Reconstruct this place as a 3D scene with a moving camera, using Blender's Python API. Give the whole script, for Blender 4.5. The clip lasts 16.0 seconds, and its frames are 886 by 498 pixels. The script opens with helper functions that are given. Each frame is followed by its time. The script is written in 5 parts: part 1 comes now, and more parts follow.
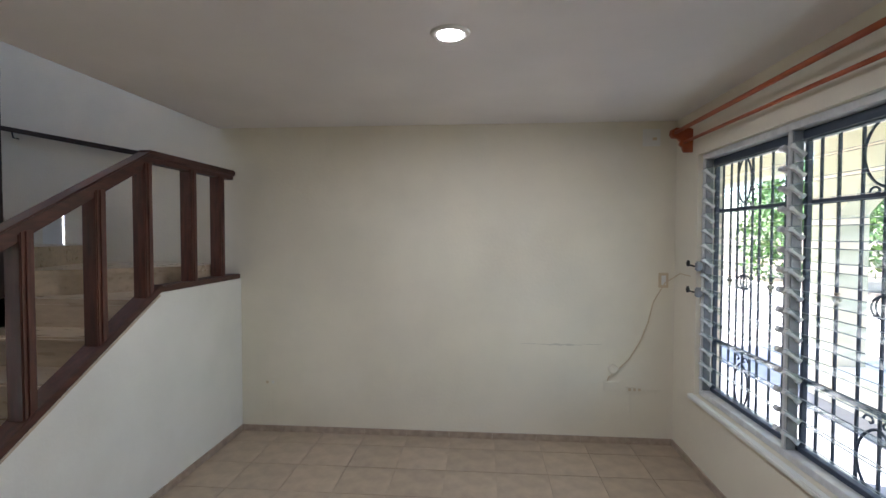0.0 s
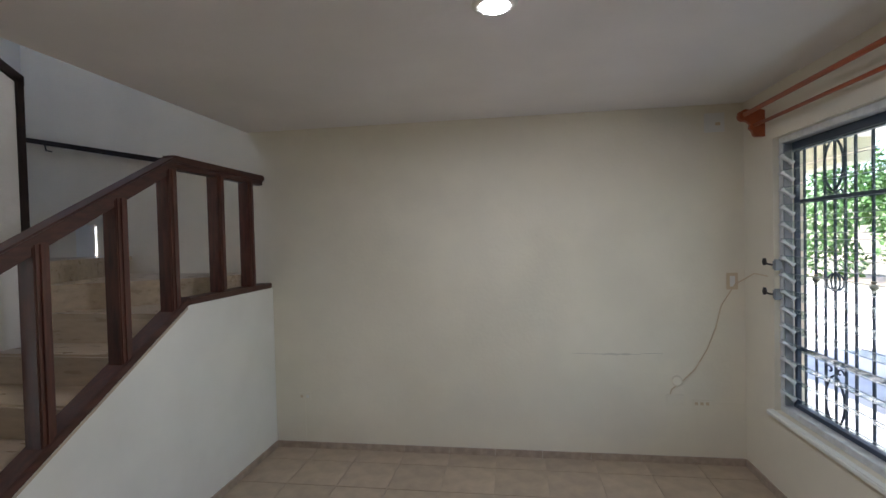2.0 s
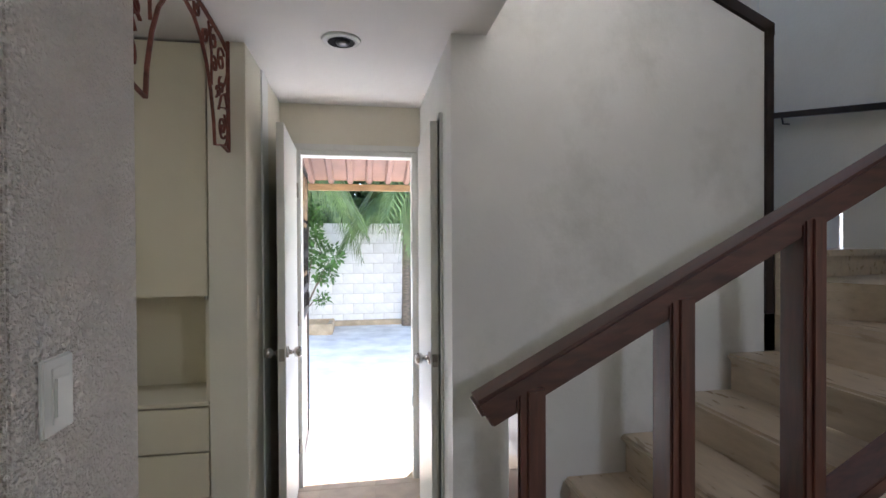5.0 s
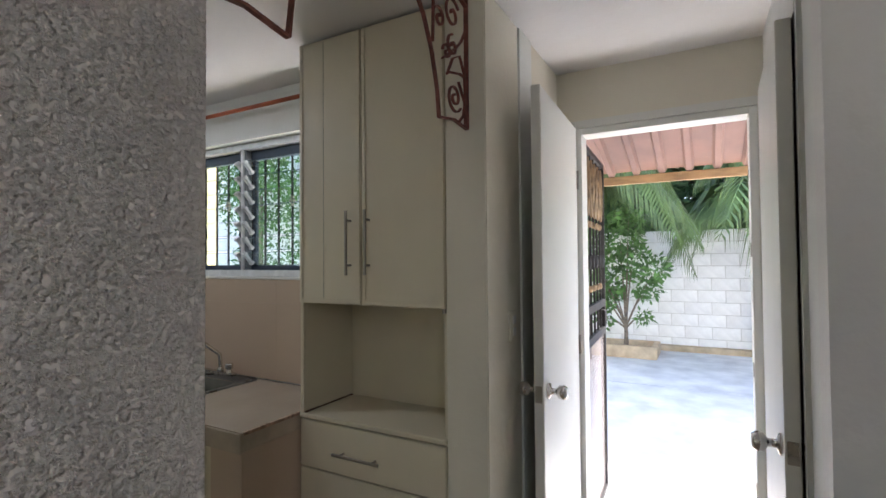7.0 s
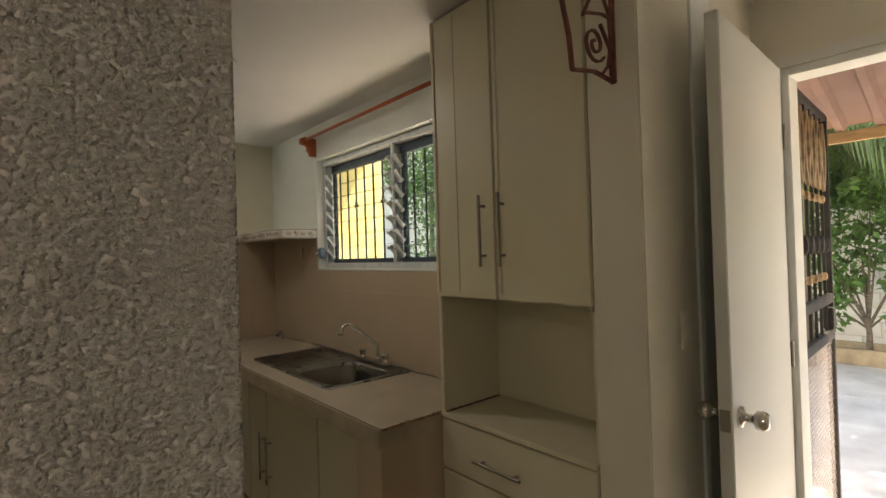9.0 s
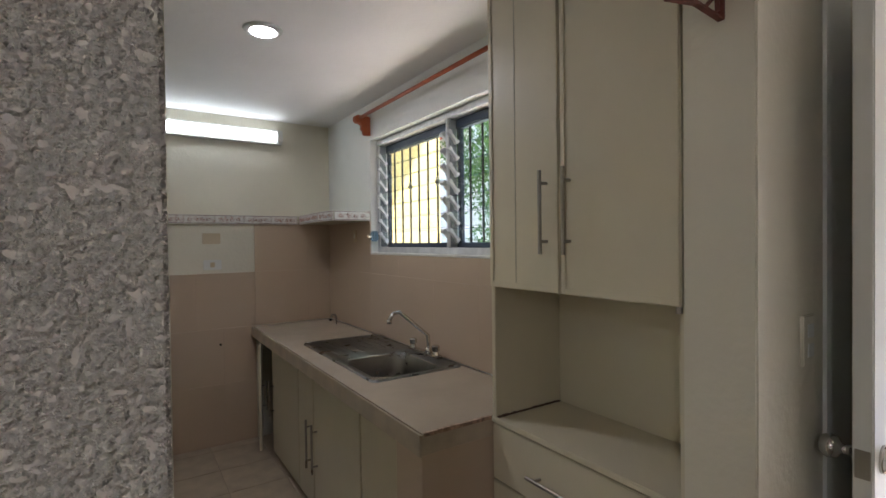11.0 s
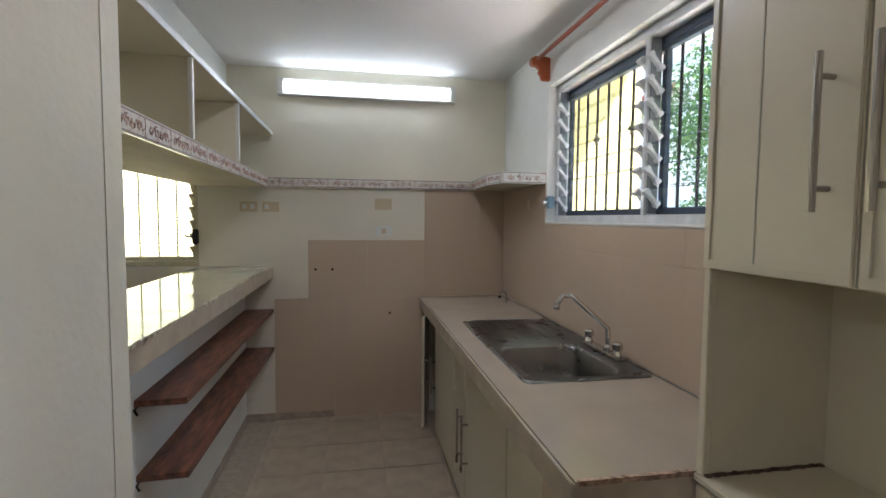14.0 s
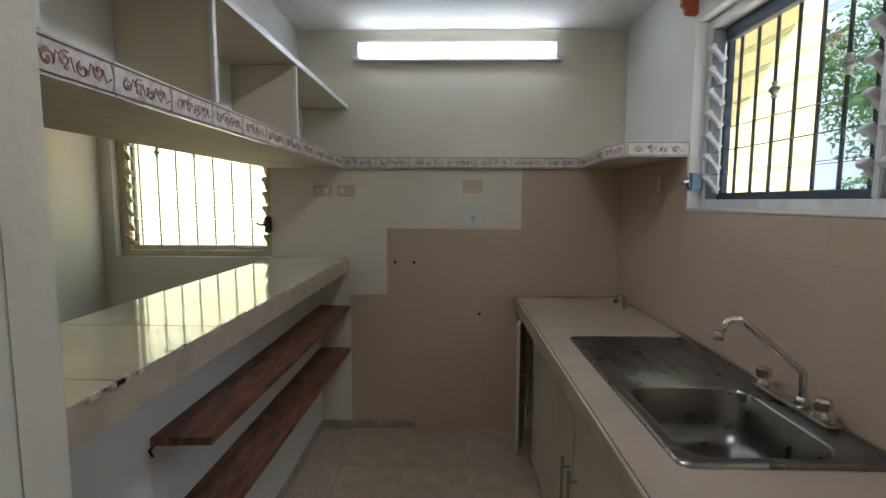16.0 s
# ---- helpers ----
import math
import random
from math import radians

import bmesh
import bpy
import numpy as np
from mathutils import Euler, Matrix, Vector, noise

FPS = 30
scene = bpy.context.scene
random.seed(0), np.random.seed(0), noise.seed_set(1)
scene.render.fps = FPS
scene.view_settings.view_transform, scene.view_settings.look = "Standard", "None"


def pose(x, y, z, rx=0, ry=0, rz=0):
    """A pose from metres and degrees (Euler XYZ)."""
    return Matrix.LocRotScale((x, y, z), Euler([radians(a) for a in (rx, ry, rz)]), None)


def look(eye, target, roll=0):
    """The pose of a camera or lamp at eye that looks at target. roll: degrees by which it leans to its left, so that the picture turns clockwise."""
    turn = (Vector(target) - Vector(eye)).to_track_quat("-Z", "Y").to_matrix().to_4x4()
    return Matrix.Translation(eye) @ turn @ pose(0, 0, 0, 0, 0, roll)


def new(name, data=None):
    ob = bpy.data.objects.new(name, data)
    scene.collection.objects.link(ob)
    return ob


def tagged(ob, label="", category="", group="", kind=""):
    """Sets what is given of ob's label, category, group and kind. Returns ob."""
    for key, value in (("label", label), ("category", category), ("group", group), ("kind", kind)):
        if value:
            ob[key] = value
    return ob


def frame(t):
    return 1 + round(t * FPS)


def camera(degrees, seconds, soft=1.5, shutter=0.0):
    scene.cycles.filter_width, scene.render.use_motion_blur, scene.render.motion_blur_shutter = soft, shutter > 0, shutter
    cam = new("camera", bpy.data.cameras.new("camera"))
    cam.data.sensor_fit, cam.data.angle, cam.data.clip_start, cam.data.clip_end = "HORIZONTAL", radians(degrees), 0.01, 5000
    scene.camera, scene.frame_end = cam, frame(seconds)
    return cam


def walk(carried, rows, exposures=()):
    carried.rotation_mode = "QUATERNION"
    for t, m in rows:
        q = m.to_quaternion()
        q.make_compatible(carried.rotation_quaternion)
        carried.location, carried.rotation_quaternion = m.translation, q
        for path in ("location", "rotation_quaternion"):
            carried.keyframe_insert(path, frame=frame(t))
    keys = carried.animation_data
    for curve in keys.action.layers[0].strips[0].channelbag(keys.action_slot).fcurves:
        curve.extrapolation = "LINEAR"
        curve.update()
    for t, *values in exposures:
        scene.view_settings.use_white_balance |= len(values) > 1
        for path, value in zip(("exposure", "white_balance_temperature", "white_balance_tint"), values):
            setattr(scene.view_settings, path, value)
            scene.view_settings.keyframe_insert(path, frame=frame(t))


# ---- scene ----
cam = camera(85.1, 16.0)

PATH = [
    (0, (-0.23, 0.652, 1.562), (-0.393, 2.644, 1.501), 0.1),
    (0.5, (-0.248, 0.725, 1.558), (-0.172, 2.723, 1.491), 0.1),
    (1, (-0.261, 0.755, 1.561), (-0.107, 2.747, 1.492), -0.3),
    (1.5, (-0.277, 0.816, 1.55), (-0.246, 2.815, 1.494), -0.8),
    (2, (-0.311, 0.899, 1.556), (-0.606, 2.877, 1.511), -1.4),
    (2.5, (-0.389, 0.992, 1.58), (-1.146, 2.84, 1.543), -1.3),
    (3, (-0.421, 1.025, 1.531), (-1.602, 2.639, 1.528), -1.4),
    (3.5, (-0.502, 1.121, 1.534), (-1.963, 2.486, 1.511), -1.0),
    (4, (-0.67, 1.163, 1.564), (-2.32, 2.291, 1.501), -0.1),
    (4.5, (-0.877, 1.31, 1.527), (-2.742, 2.031, 1.492), -0.2),
    (5, (-1.082, 1.393, 1.513), (-3.055, 1.72, 1.493), -0.3),
    (5.2, (-1.186, 1.44, 1.509), (-3.179, 1.6, 1.506), -0.1),
    (7.3, (-1.852, 1.541, 1.465), (-3.545, 0.477, 1.512), -0.7),
    (7.5, (-1.88, 1.542, 1.466), (-3.535, 0.42, 1.512), -0.8),
    (8, (-1.958, 1.527, 1.473), (-3.525, 0.286, 1.502), -1.0),
    (8.5, (-2.022, 1.5, 1.473), (-3.474, 0.124, 1.491), -1.5),
    (9, (-2.062, 1.509, 1.461), (-3.367, -0.006, 1.481), -1.8),
    (9.2, (-2.069, 1.511, 1.447), (-3.336, -0.036, 1.479), -2.0),
    (11.3, (-2.293, 1.311, 1.454), (-3.348, -0.387, 1.408), -0.6),
    (11.5, (-2.337, 1.278, 1.448), (-3.36, -0.44, 1.393), -0.6),
    (12, (-2.39, 1.207, 1.435), (-3.319, -0.563, 1.364), -0.6),
    (12.5, (-2.459, 1.134, 1.426), (-3.188, -0.727, 1.341), -0.4),
    (13, (-2.501, 1.084, 1.412), (-3.052, -0.836, 1.319), -0.1),
    (13.5, (-2.519, 1.033, 1.402), (-2.964, -0.914, 1.294), 0.2),
    (14, (-2.551, 0.966, 1.396), (-2.905, -0.998, 1.272), 0.5),
    (14.5, (-2.592, 0.894, 1.394), (-2.831, -1.087, 1.255), 0.7),
    (15, (-2.619, 0.793, 1.389), (-2.739, -1.197, 1.234), 0.6),
    (15.5, (-2.625, 0.636, 1.389), (-2.649, -1.357, 1.217), 0.4),
    (16, (-2.623, 0.439, 1.411), (-2.582, -1.551, 1.212), 0.2),
]
walk(cam, [(t, look(eye, target, roll)) for t, eye, target, roll in PATH],
     exposures=[(0, 2.9, 6300, 18), (2.0, 2.65, 6300, 18), (2.5, 3.1, 6300, 18), (2.9, 2.7, 6300, 18), (3.4, 1.75, 6200, 18), (4.2, 2.4, 6100, 16), (5.0, 2.8, 6100, 16), (5.6, 2.8, 6100, 16), (7.3, 2.45, 6300, 16), (8.0, 2.35, 7200, 14), (9.2, 2.05, 8600, 14), (10.6, 2.3, 6900, 18), (11.4, 2.85, 6400, 18), (12.5, 3.0, 6300, 18), (15, 2.85, 6300, 18), (16, 2.55, 6300, 18)])

# ---- world, sun, large lights ----
world = bpy.data.worlds.new("world")
scene.world = world
world.use_nodes = True
wn = world.node_tree.nodes
sky = wn.new("ShaderNodeTexSky")
sky.sky_type, sky.sun_disc = "NISHITA", False
sky.sun_elevation, sky.sun_rotation = radians(57), radians(-60)
world.node_tree.links.new(sky.outputs[0], wn["Background"].inputs[0])
wn["Background"].inputs[1].default_value = 0.15
SUN = Vector((math.sin(radians(-60)) * math.cos(radians(57)), math.cos(radians(-60)) * math.cos(radians(57)), math.sin(radians(57))))
sun = new("sun", bpy.data.lights.new("sun", "SUN"))
sun.data.energy, sun.data.angle, sun.data.color = 5.0, radians(0.5), (1, 0.95, 0.87)
sun.matrix_world = look(SUN * 30, (0, 0, 0))


def lamp(name, kind, m, watts, color, **more):
    ob = new(name, bpy.data.lights.new(name, kind))
    ob.data.energy, ob.data.color, ob.matrix_world = watts, color, m
    for k, v in more.items():
        if k == "size":
            ob.data.size = v
        if k == "size_y":
            ob.data.shape, ob.data.size_y = "RECTANGLE", v
        if k == "radius":
            ob.data.shadow_soft_size = v
        if k == "spread":
            ob.data.spread = radians(v)
    return ob


CE = 2.39       # ceiling
YN = 4.317      # far wall of the living room and stairwell
XE = 1.178      # window wall of the living room
XK = -3.62      # window wall of the kitchen
YS = -2.445     # back wall of the kitchen and dining part
GX = -3.06      # wall between the two flights
LX = -2.13      # face of the low wall below the rail
COOL, DAY = (0.86, 0.93, 1.0), (0.8, 0.9, 1.0)
lamp("downlight_glow", "AREA", pose(-0.366, 2.66, CE - 0.035), 2.8, COOL, size=0.1)
lamp("downlight_glow", "AREA", pose(-2.747, -0.846, CE - 0.035), 0.7, COOL, size=0.14)


# ---- materials ----
def mat(name, base, rough=0.6, metal=0.0, scale=6.0, vary=0.08, bump=0.0, bscale=60.0, stain=0.0, stain_scale=1.2, tint=None, rvar=0.1, rand=0.0, coat=0.0, stretch=(1, 1, 1), ramp=None):
    m = bpy.data.materials.new(name)
    m.use_nodes = True
    t = m.node_tree
    N, L = t.nodes, t.links
    b = N["Principled BSDF"]
    co = N.new("ShaderNodeTexCoord")
    mp = N.new("ShaderNodeMapping")
    mp.inputs["Scale"].default_value = stretch
    L.new(co.outputs["Object"], mp.inputs[0])
    n1 = N.new("ShaderNodeTexNoise")
    n1.inputs["Scale"].default_value, n1.inputs["Detail"].default_value = scale, 5
    L.new(mp.outputs[0], n1.inputs["Vector"])
    dark = tuple(c * (1 - vary * 2) for c in base) + (1,)
    lite = tuple(min(1, c * (1 + vary)) for c in base) + (1,)
    r = N.new("ShaderNodeValToRGB")
    r.color_ramp.elements[0].position, r.color_ramp.elements[1].position = 0.3, 0.7
    r.color_ramp.elements[0].color, r.color_ramp.elements[1].color = dark, lite
    L.new(n1.outputs[0], r.inputs[0])
    out = r.outputs[0]
    if stain:
        n2 = N.new("ShaderNodeTexNoise")
        n2.inputs["Scale"].default_value, n2.inputs["Detail"].default_value, n2.inputs["Roughness"].default_value = stain_scale, 6, 0.65
        L.new(mp.outputs[0], n2.inputs["Vector"])
        r2 = N.new("ShaderNodeValToRGB")
        r2.color_ramp.elements[0].position, r2.color_ramp.elements[1].position = 0.5, 0.75
        r2.color_ramp.elements[0].color, r2.color_ramp.elements[1].color = (0, 0, 0, 1), (1, 1, 1, 1)
        L.new(n2.outputs[0], r2.inputs[0])
        mu = N.new("ShaderNodeMath")
        mu.operation = "MULTIPLY"
        mu.inputs[1].default_value = stain
        L.new(r2.outputs[0], mu.inputs[0])
        mx = N.new("ShaderNodeMix")
        mx.data_type = "RGBA"
        L.new(mu.outputs[0], mx.inputs[0])
        L.new(out, mx.inputs[6])
        mx.inputs[7].default_value = (tint or tuple(c * 0.5 for c in base)) + (1,)
        out = mx.outputs[2]
    if rand:
        oi = N.new("ShaderNodeObjectInfo")
        hs = N.new("ShaderNodeHueSaturation")
        mr = N.new("ShaderNodeMapRange")
        mr.inputs[3].default_value, mr.inputs[4].default_value = 1 - rand, 1 + rand
        L.new(oi.outputs["Random"], mr.inputs[0])
        L.new(mr.outputs[0], hs.inputs["Value"])
        L.new(out, hs.inputs["Color"])
        out = hs.outputs[0]
    L.new(out, b.inputs["Base Color"])
    mr2 = N.new("ShaderNodeMapRange")
    mr2.inputs[3].default_value, mr2.inputs[4].default_value = max(0.02, rough - rvar), min(1, rough + rvar)
    L.new(n1.outputs[0], mr2.inputs[0])
    L.new(mr2.outputs[0], b.inputs["Roughness"])
    b.inputs["Metallic"].default_value = metal
    b.inputs["Coat Weight"].default_value = coat
    if bump:
        n3 = N.new("ShaderNodeTexNoise")
        n3.inputs["Scale"].default_value, n3.inputs["Detail"].default_value = bscale, 3
        L.new(mp.outputs[0], n3.inputs["Vector"])
        bp = N.new("ShaderNodeBump")
        bp.inputs["Strength"].default_value, bp.inputs["Distance"].default_value = min(1, bump), 0.004 * max(1, bump)
        hgt = n3.outputs[0]
        if ramp:
            r3 = N.new("ShaderNodeMapRange")
            r3.interpolation_type = "SMOOTHSTEP"
            r3.inputs[1].default_value, r3.inputs[2].default_value = ramp
            L.new(hgt, r3.inputs[0])
            hgt = r3.outputs[0]
        L.new(hgt, bp.inputs["Height"])
        L.new(bp.outputs[0], b.inputs["Normal"])
    return m


def glow(name, color, strength):
    m = bpy.data.materials.new(name)
    m.use_nodes = True
    b = m.node_tree.nodes["Principled BSDF"]
    b.inputs["Base Color"].default_value = (0.8, 0.8, 0.8, 1)
    b.inputs["Emission Color"].default_value = (*color, 1)
    b.inputs["Emission Strength"].default_value = strength
    return m


def pane_mat(name, tint):
    """Thin glass: clear, with a mirror's gloss that grows at grazing angles."""
    m = bpy.data.materials.new(name)
    m.use_nodes = True
    t = m.node_tree
    t.nodes.remove(t.nodes["Principled BSDF"])
    tr, gl, mx, lw, pw, ma = (t.nodes.new("ShaderNode" + n) for n in ("BsdfTransparent", "BsdfGlossy", "MixShader", "LayerWeight", "Math", "Math"))
    tr.inputs[0].default_value = tint
    gl.inputs["Roughness"].default_value = 0.12
    pw.operation, ma.operation = "POWER", "MULTIPLY_ADD"
    pw.inputs[1].default_value, ma.inputs[1].default_value, ma.inputs[2].default_value = 4, 0.25, 0.05
    t.links.new(lw.outputs["Facing"], pw.inputs[0])
    t.links.new(pw.outputs[0], ma.inputs[0])
    t.links.new(ma.outputs[0], mx.inputs[0])
    t.links.new(tr.outputs[0], mx.inputs[1])
    t.links.new(gl.outputs[0], mx.inputs[2])
    t.links.new(mx.outputs[0], t.nodes["Material Output"].inputs[0])
    return m


CREAM = mat("cream_paint", (0.77, 0.72, 0.60), 0.6, scale=2.2, vary=0.03, bump=0.35, bscale=45, stain=0.16, stain_scale=1.7, tint=(0.52, 0.48, 0.4))
WHITE = mat("white_paint", (0.80, 0.80, 0.76), 0.6, scale=2.5, vary=0.03, bump=0.3, bscale=50, stain=0.14, stain_scale=1.5, tint=(0.5, 0.48, 0.43))
CEIL = mat("ceiling_paint", (0.82, 0.79, 0.77), 0.75, scale=1.3, vary=0.04, bump=0.5, bscale=18)
STUCCO = mat("rough_stucco", (0.84, 0.77, 0.71), 0.7, scale=8, vary=0.03, bump=2.6, bscale=115, ramp=(0.36, 0.70))
BASE = mat("baseboard_tile", (0.42, 0.33, 0.26), 0.45, scale=20, vary=0.12, bump=0.1)
FLOORT = mat("floor_tile", (0.43, 0.34, 0.25), 0.4, scale=9, vary=0.10, bump=0.08, bscale=30, stain=0.35, stain_scale=14, tint=(0.40, 0.31, 0.23), rand=0.05)
GROUT = mat("grout", (0.42, 0.345, 0.265), 0.9, scale=30)
WALLT = mat("wall_tile", (0.55, 0.42, 0.31), 0.4, scale=2.5, vary=0.012, rvar=0.02, rand=0.012)
WOOD = mat("varnished_wood", (0.095, 0.03, 0.019), 0.38, scale=5, vary=0.25, stain=0.5, stain_scale=3, tint=(0.05, 0.014, 0.01), stretch=(9, 9, 1.2), coat=0.3)
WOODH = mat("varnished_handrail", (0.075, 0.027, 0.018), 0.5, scale=5, vary=0.25, stain=0.5, stain_scale=3, tint=(0.05, 0.014, 0.01), stretch=(9, 1.2, 9), coat=0.08)
DARKW = mat("dark_wood", (0.03, 0.016, 0.012), 0.4, scale=12, vary=0.2)
SHELFW = mat("stained_shelf_board", (0.22, 0.085, 0.05), 0.5, scale=5, vary=0.35, stain=0.9, stain_scale=3.5, tint=(0.06, 0.02, 0.013), stretch=(9, 1.6, 6), coat=0.15)
ROD = mat("orange_stained_rod", (0.40, 0.09, 0.03), 0.4, scale=8, vary=0.15)
MARBLE = mat("step_marble", (0.50, 0.40, 0.29), 0.3, scale=7, vary=0.08, bump=0.05, stain=0.3, stain_scale=4, tint=(0.36, 0.26, 0.17), stretch=(1.0, 4, 4))
CAB = mat("cabinet_cream", (0.69, 0.62, 0.47), 0.38, scale=3, vary=0.02, stain=0.08, stain_scale=2)
COUNTER = mat("counter_tile", (0.42, 0.345, 0.275), 0.16, scale=5, vary=0.04, stain=0.2, stain_scale=4, tint=(0.4, 0.32, 0.25))
EDGE = mat("counter_edge", (0.50, 0.41, 0.31), 0.4, scale=10, vary=0.1, stain=0.3, stain_scale=9)
BARTOP = mat("bar_top_tile", (0.55, 0.50, 0.36), 0.07, scale=5, vary=0.04, rvar=0.03)
STEEL = mat("stainless", (0.23, 0.225, 0.22), 0.3, 1.0, scale=14, vary=0.06, stain=0.12, stain_scale=25, tint=(0.3, 0.29, 0.28))
CHROME = mat("chrome", (0.66, 0.64, 0.62), 0.16, 1.0, vary=0.02)
NICKEL = mat("brushed_nickel", (0.40, 0.37, 0.33), 0.3, 1.0, vary=0.05)
ALU = mat("aluminium", (0.70, 0.71, 0.72), 0.45, 0.2, scale=20, vary=0.08)
CHAN = mat("channel_metal", (0.26, 0.28, 0.30), 0.5, 0.3, scale=20)
CLIP = mat("clip_metal", (0.74, 0.75, 0.76), 0.5, 0.0, scale=30, vary=0.1)
ALUD = mat("dark_frame", (0.055, 0.075, 0.11), 0.5, 0.2, scale=20)
IRON = mat("painted_iron", (0.06, 0.085, 0.12), 0.5, 0.2, scale=25, vary=0.2)
KNOT = mat("cast_knot", (0.34, 0.31, 0.24), 0.5, 0.3)
IRONB = mat("dark_iron", (0.03, 0.026, 0.024), 0.5, 0.3, scale=25, vary=0.2)
RUST = mat("rust_red_iron", (0.22, 0.07, 0.05), 0.6, 0.2, scale=30, vary=0.25)
PLATE = mat("almond_plastic", (0.62, 0.50, 0.34), 0.4, vary=0.03)
PLATEW = mat("white_plastic", (0.75, 0.74, 0.70), 0.4, vary=0.03)
BLACK = mat("black_hole", (0.01, 0.01, 0.01), 0.9)
DOORP = mat("door_paint", (0.74, 0.73, 0.68), 0.45, scale=3, vary=0.02, stain=0.1, stain_scale=3)
GLASS = pane_mat("louver_glass", (0.89, 0.94, 0.92, 1))
GEDGE = mat("glass_edge", (0.10, 0.14, 0.16), 0.2, vary=0.02)
GEDGEL = mat("pale_glass_edge", (0.30, 0.36, 0.39), 0.2, vary=0.02)
LED = glow("led_face", (0.9, 0.95, 1.0), 8)
TUBE = glow("tube_face", (0.78, 0.94, 1.0), 1.6)
SMUDGE = mat("smudged_white_paint", (0.80, 0.78, 0.75), 0.6, scale=2.5, vary=0.04, bump=0.3, bscale=50, stain=0.5, stain_scale=2.4, tint=(0.48, 0.46, 0.41))
PORCHY = mat("porch_paint", (0.56, 0.54, 0.42), 0.8, scale=2, vary=0.05)
YELLOW = mat("yellow_paint", (0.66, 0.55, 0.26), 0.8, scale=2, vary=0.06, bump=0.3, stain=0.2, stain_scale=3, tint=(0.55, 0.45, 0.2))
PALEY = mat("pale_yellow_paint", (0.88, 0.81, 0.50), 0.8, scale=2, vary=0.04)
CONC = mat("patio_concrete", (0.68, 0.68, 0.66), 0.85, scale=3, vary=0.12, bump=0.3, stain=0.3, stain_scale=1.1, tint=(0.36, 0.36, 0.35))
EARTH = mat("earth", (0.22, 0.18, 0.13), 0.95, scale=2, vary=0.25, bump=0.5, bscale=12)
BLOCKM = mat("whitewashed_block", (0.80, 0.80, 0.78), 0.9, scale=9, vary=0.05, bump=0.25, bscale=40, stain=0.3, stain_scale=2, tint=(0.48, 0.46, 0.42), rand=0.03)
CLAY = mat("clay_planter", (0.50, 0.40, 0.27), 0.85, scale=6, vary=0.15, bump=0.3)
CORR = mat("corrugated_sheet", (0.21, 0.125, 0.10), 0.6, scale=4, vary=0.12, stain=0.3, stain_scale=3, tint=(0.3, 0.15, 0.11))
BARK = mat("bark", (0.20, 0.16, 0.12), 0.9, scale=14, vary=0.25, bump=0.6, stretch=(1, 1, 4))
LEAF = mat("leaf", (0.085, 0.19, 0.04), 0.5, scale=2.5, vary=0.3, rand=0.1)
LEAFD = mat("leaf_dark", (0.045, 0.11, 0.03), 0.55, scale=1.5, vary=0.35)
PALMG = mat("palm_leaf", (0.13, 0.20, 0.065), 0.38, scale=3, vary=0.25)
PINK = mat("pink_bract", (0.55, 0.05, 0.16), 0.6, scale=3, vary=0.2)
ROOFR = mat("red_roof", (0.35, 0.10, 0.07), 0.8, scale=8, vary=0.2)


# ---- helpers of this scene ----
def part(name, bm, material, parent=None, label="", kind="", smooth=False):
    me = bpy.data.meshes.new(name)
    if smooth:
        for fc in bm.faces:
            fc.smooth = True
    bm.normal_update()
    bm.to_mesh(me)
    bm.free()
    me.materials.append(material)
    ob = new(name, me)
    ob.parent = parent
    return tagged(ob, label, kind=kind)


def thing(name, label="", category="", m=None, group="", kind=""):
    ob = new(name)
    ob.empty_display_size = 0.1
    if m is not None:
        ob.matrix_world = m
    return tagged(ob, label, category, group, kind)


def box(bm, a, b, bevel=0.0, m=None):
    xs, ys, zs = zip(a, b)
    x0, x1, y0, y1, z0, z1 = min(xs), max(xs), min(ys), max(ys), min(zs), max(zs)
    v = [bm.verts.new(p) for p in ((x0, y0, z0), (x1, y0, z0), (x1, y1, z0), (x0, y1, z0), (x0, y0, z1), (x1, y0, z1), (x1, y1, z1), (x0, y1, z1))]
    fs = [bm.faces.new([v[i] for i in q]) for q in ((3, 2, 1, 0), (4, 5, 6, 7), (0, 1, 5, 4), (1, 2, 6, 5), (2, 3, 7, 6), (3, 0, 4, 7))]
    if bevel:
        es = list({e for fc in fs for e in fc.edges})
        r = bmesh.ops.bevel(bm, geom=es, offset=bevel, segments=2, affect="EDGES")
        v = list({x for fc in r["faces"] for x in fc.verts} | {x for x in v if x.is_valid})
    if m is not None:
        for x in v:
            x.co = m @ x.co
    return bm


def B(a, b, bevel=0.0, m=None):
    return box(bmesh.new(), a, b, bevel, m)


def prism(bm, pts, lo, hi, axis="z"):
    """A polygon pulled along an axis; pts are the two other coordinates in order."""
    def at(p, h):
        return {"x": (h, p[0], p[1]), "y": (p[0], h, p[1]), "z": (p[0], p[1], h)}[axis]
    a = [bm.verts.new(at(p, lo)) for p in pts]
    b = [bm.verts.new(at(p, hi)) for p in pts]
    n = len(pts)
    bm.faces.new(a[::-1])
    bm.faces.new(b)
    for i in range(n):
        bm.faces.new((a[i], a[(i + 1) % n], b[(i + 1) % n], b[i]))
    bmesh.ops.recalc_face_normals(bm, faces=bm.faces)
    return bm


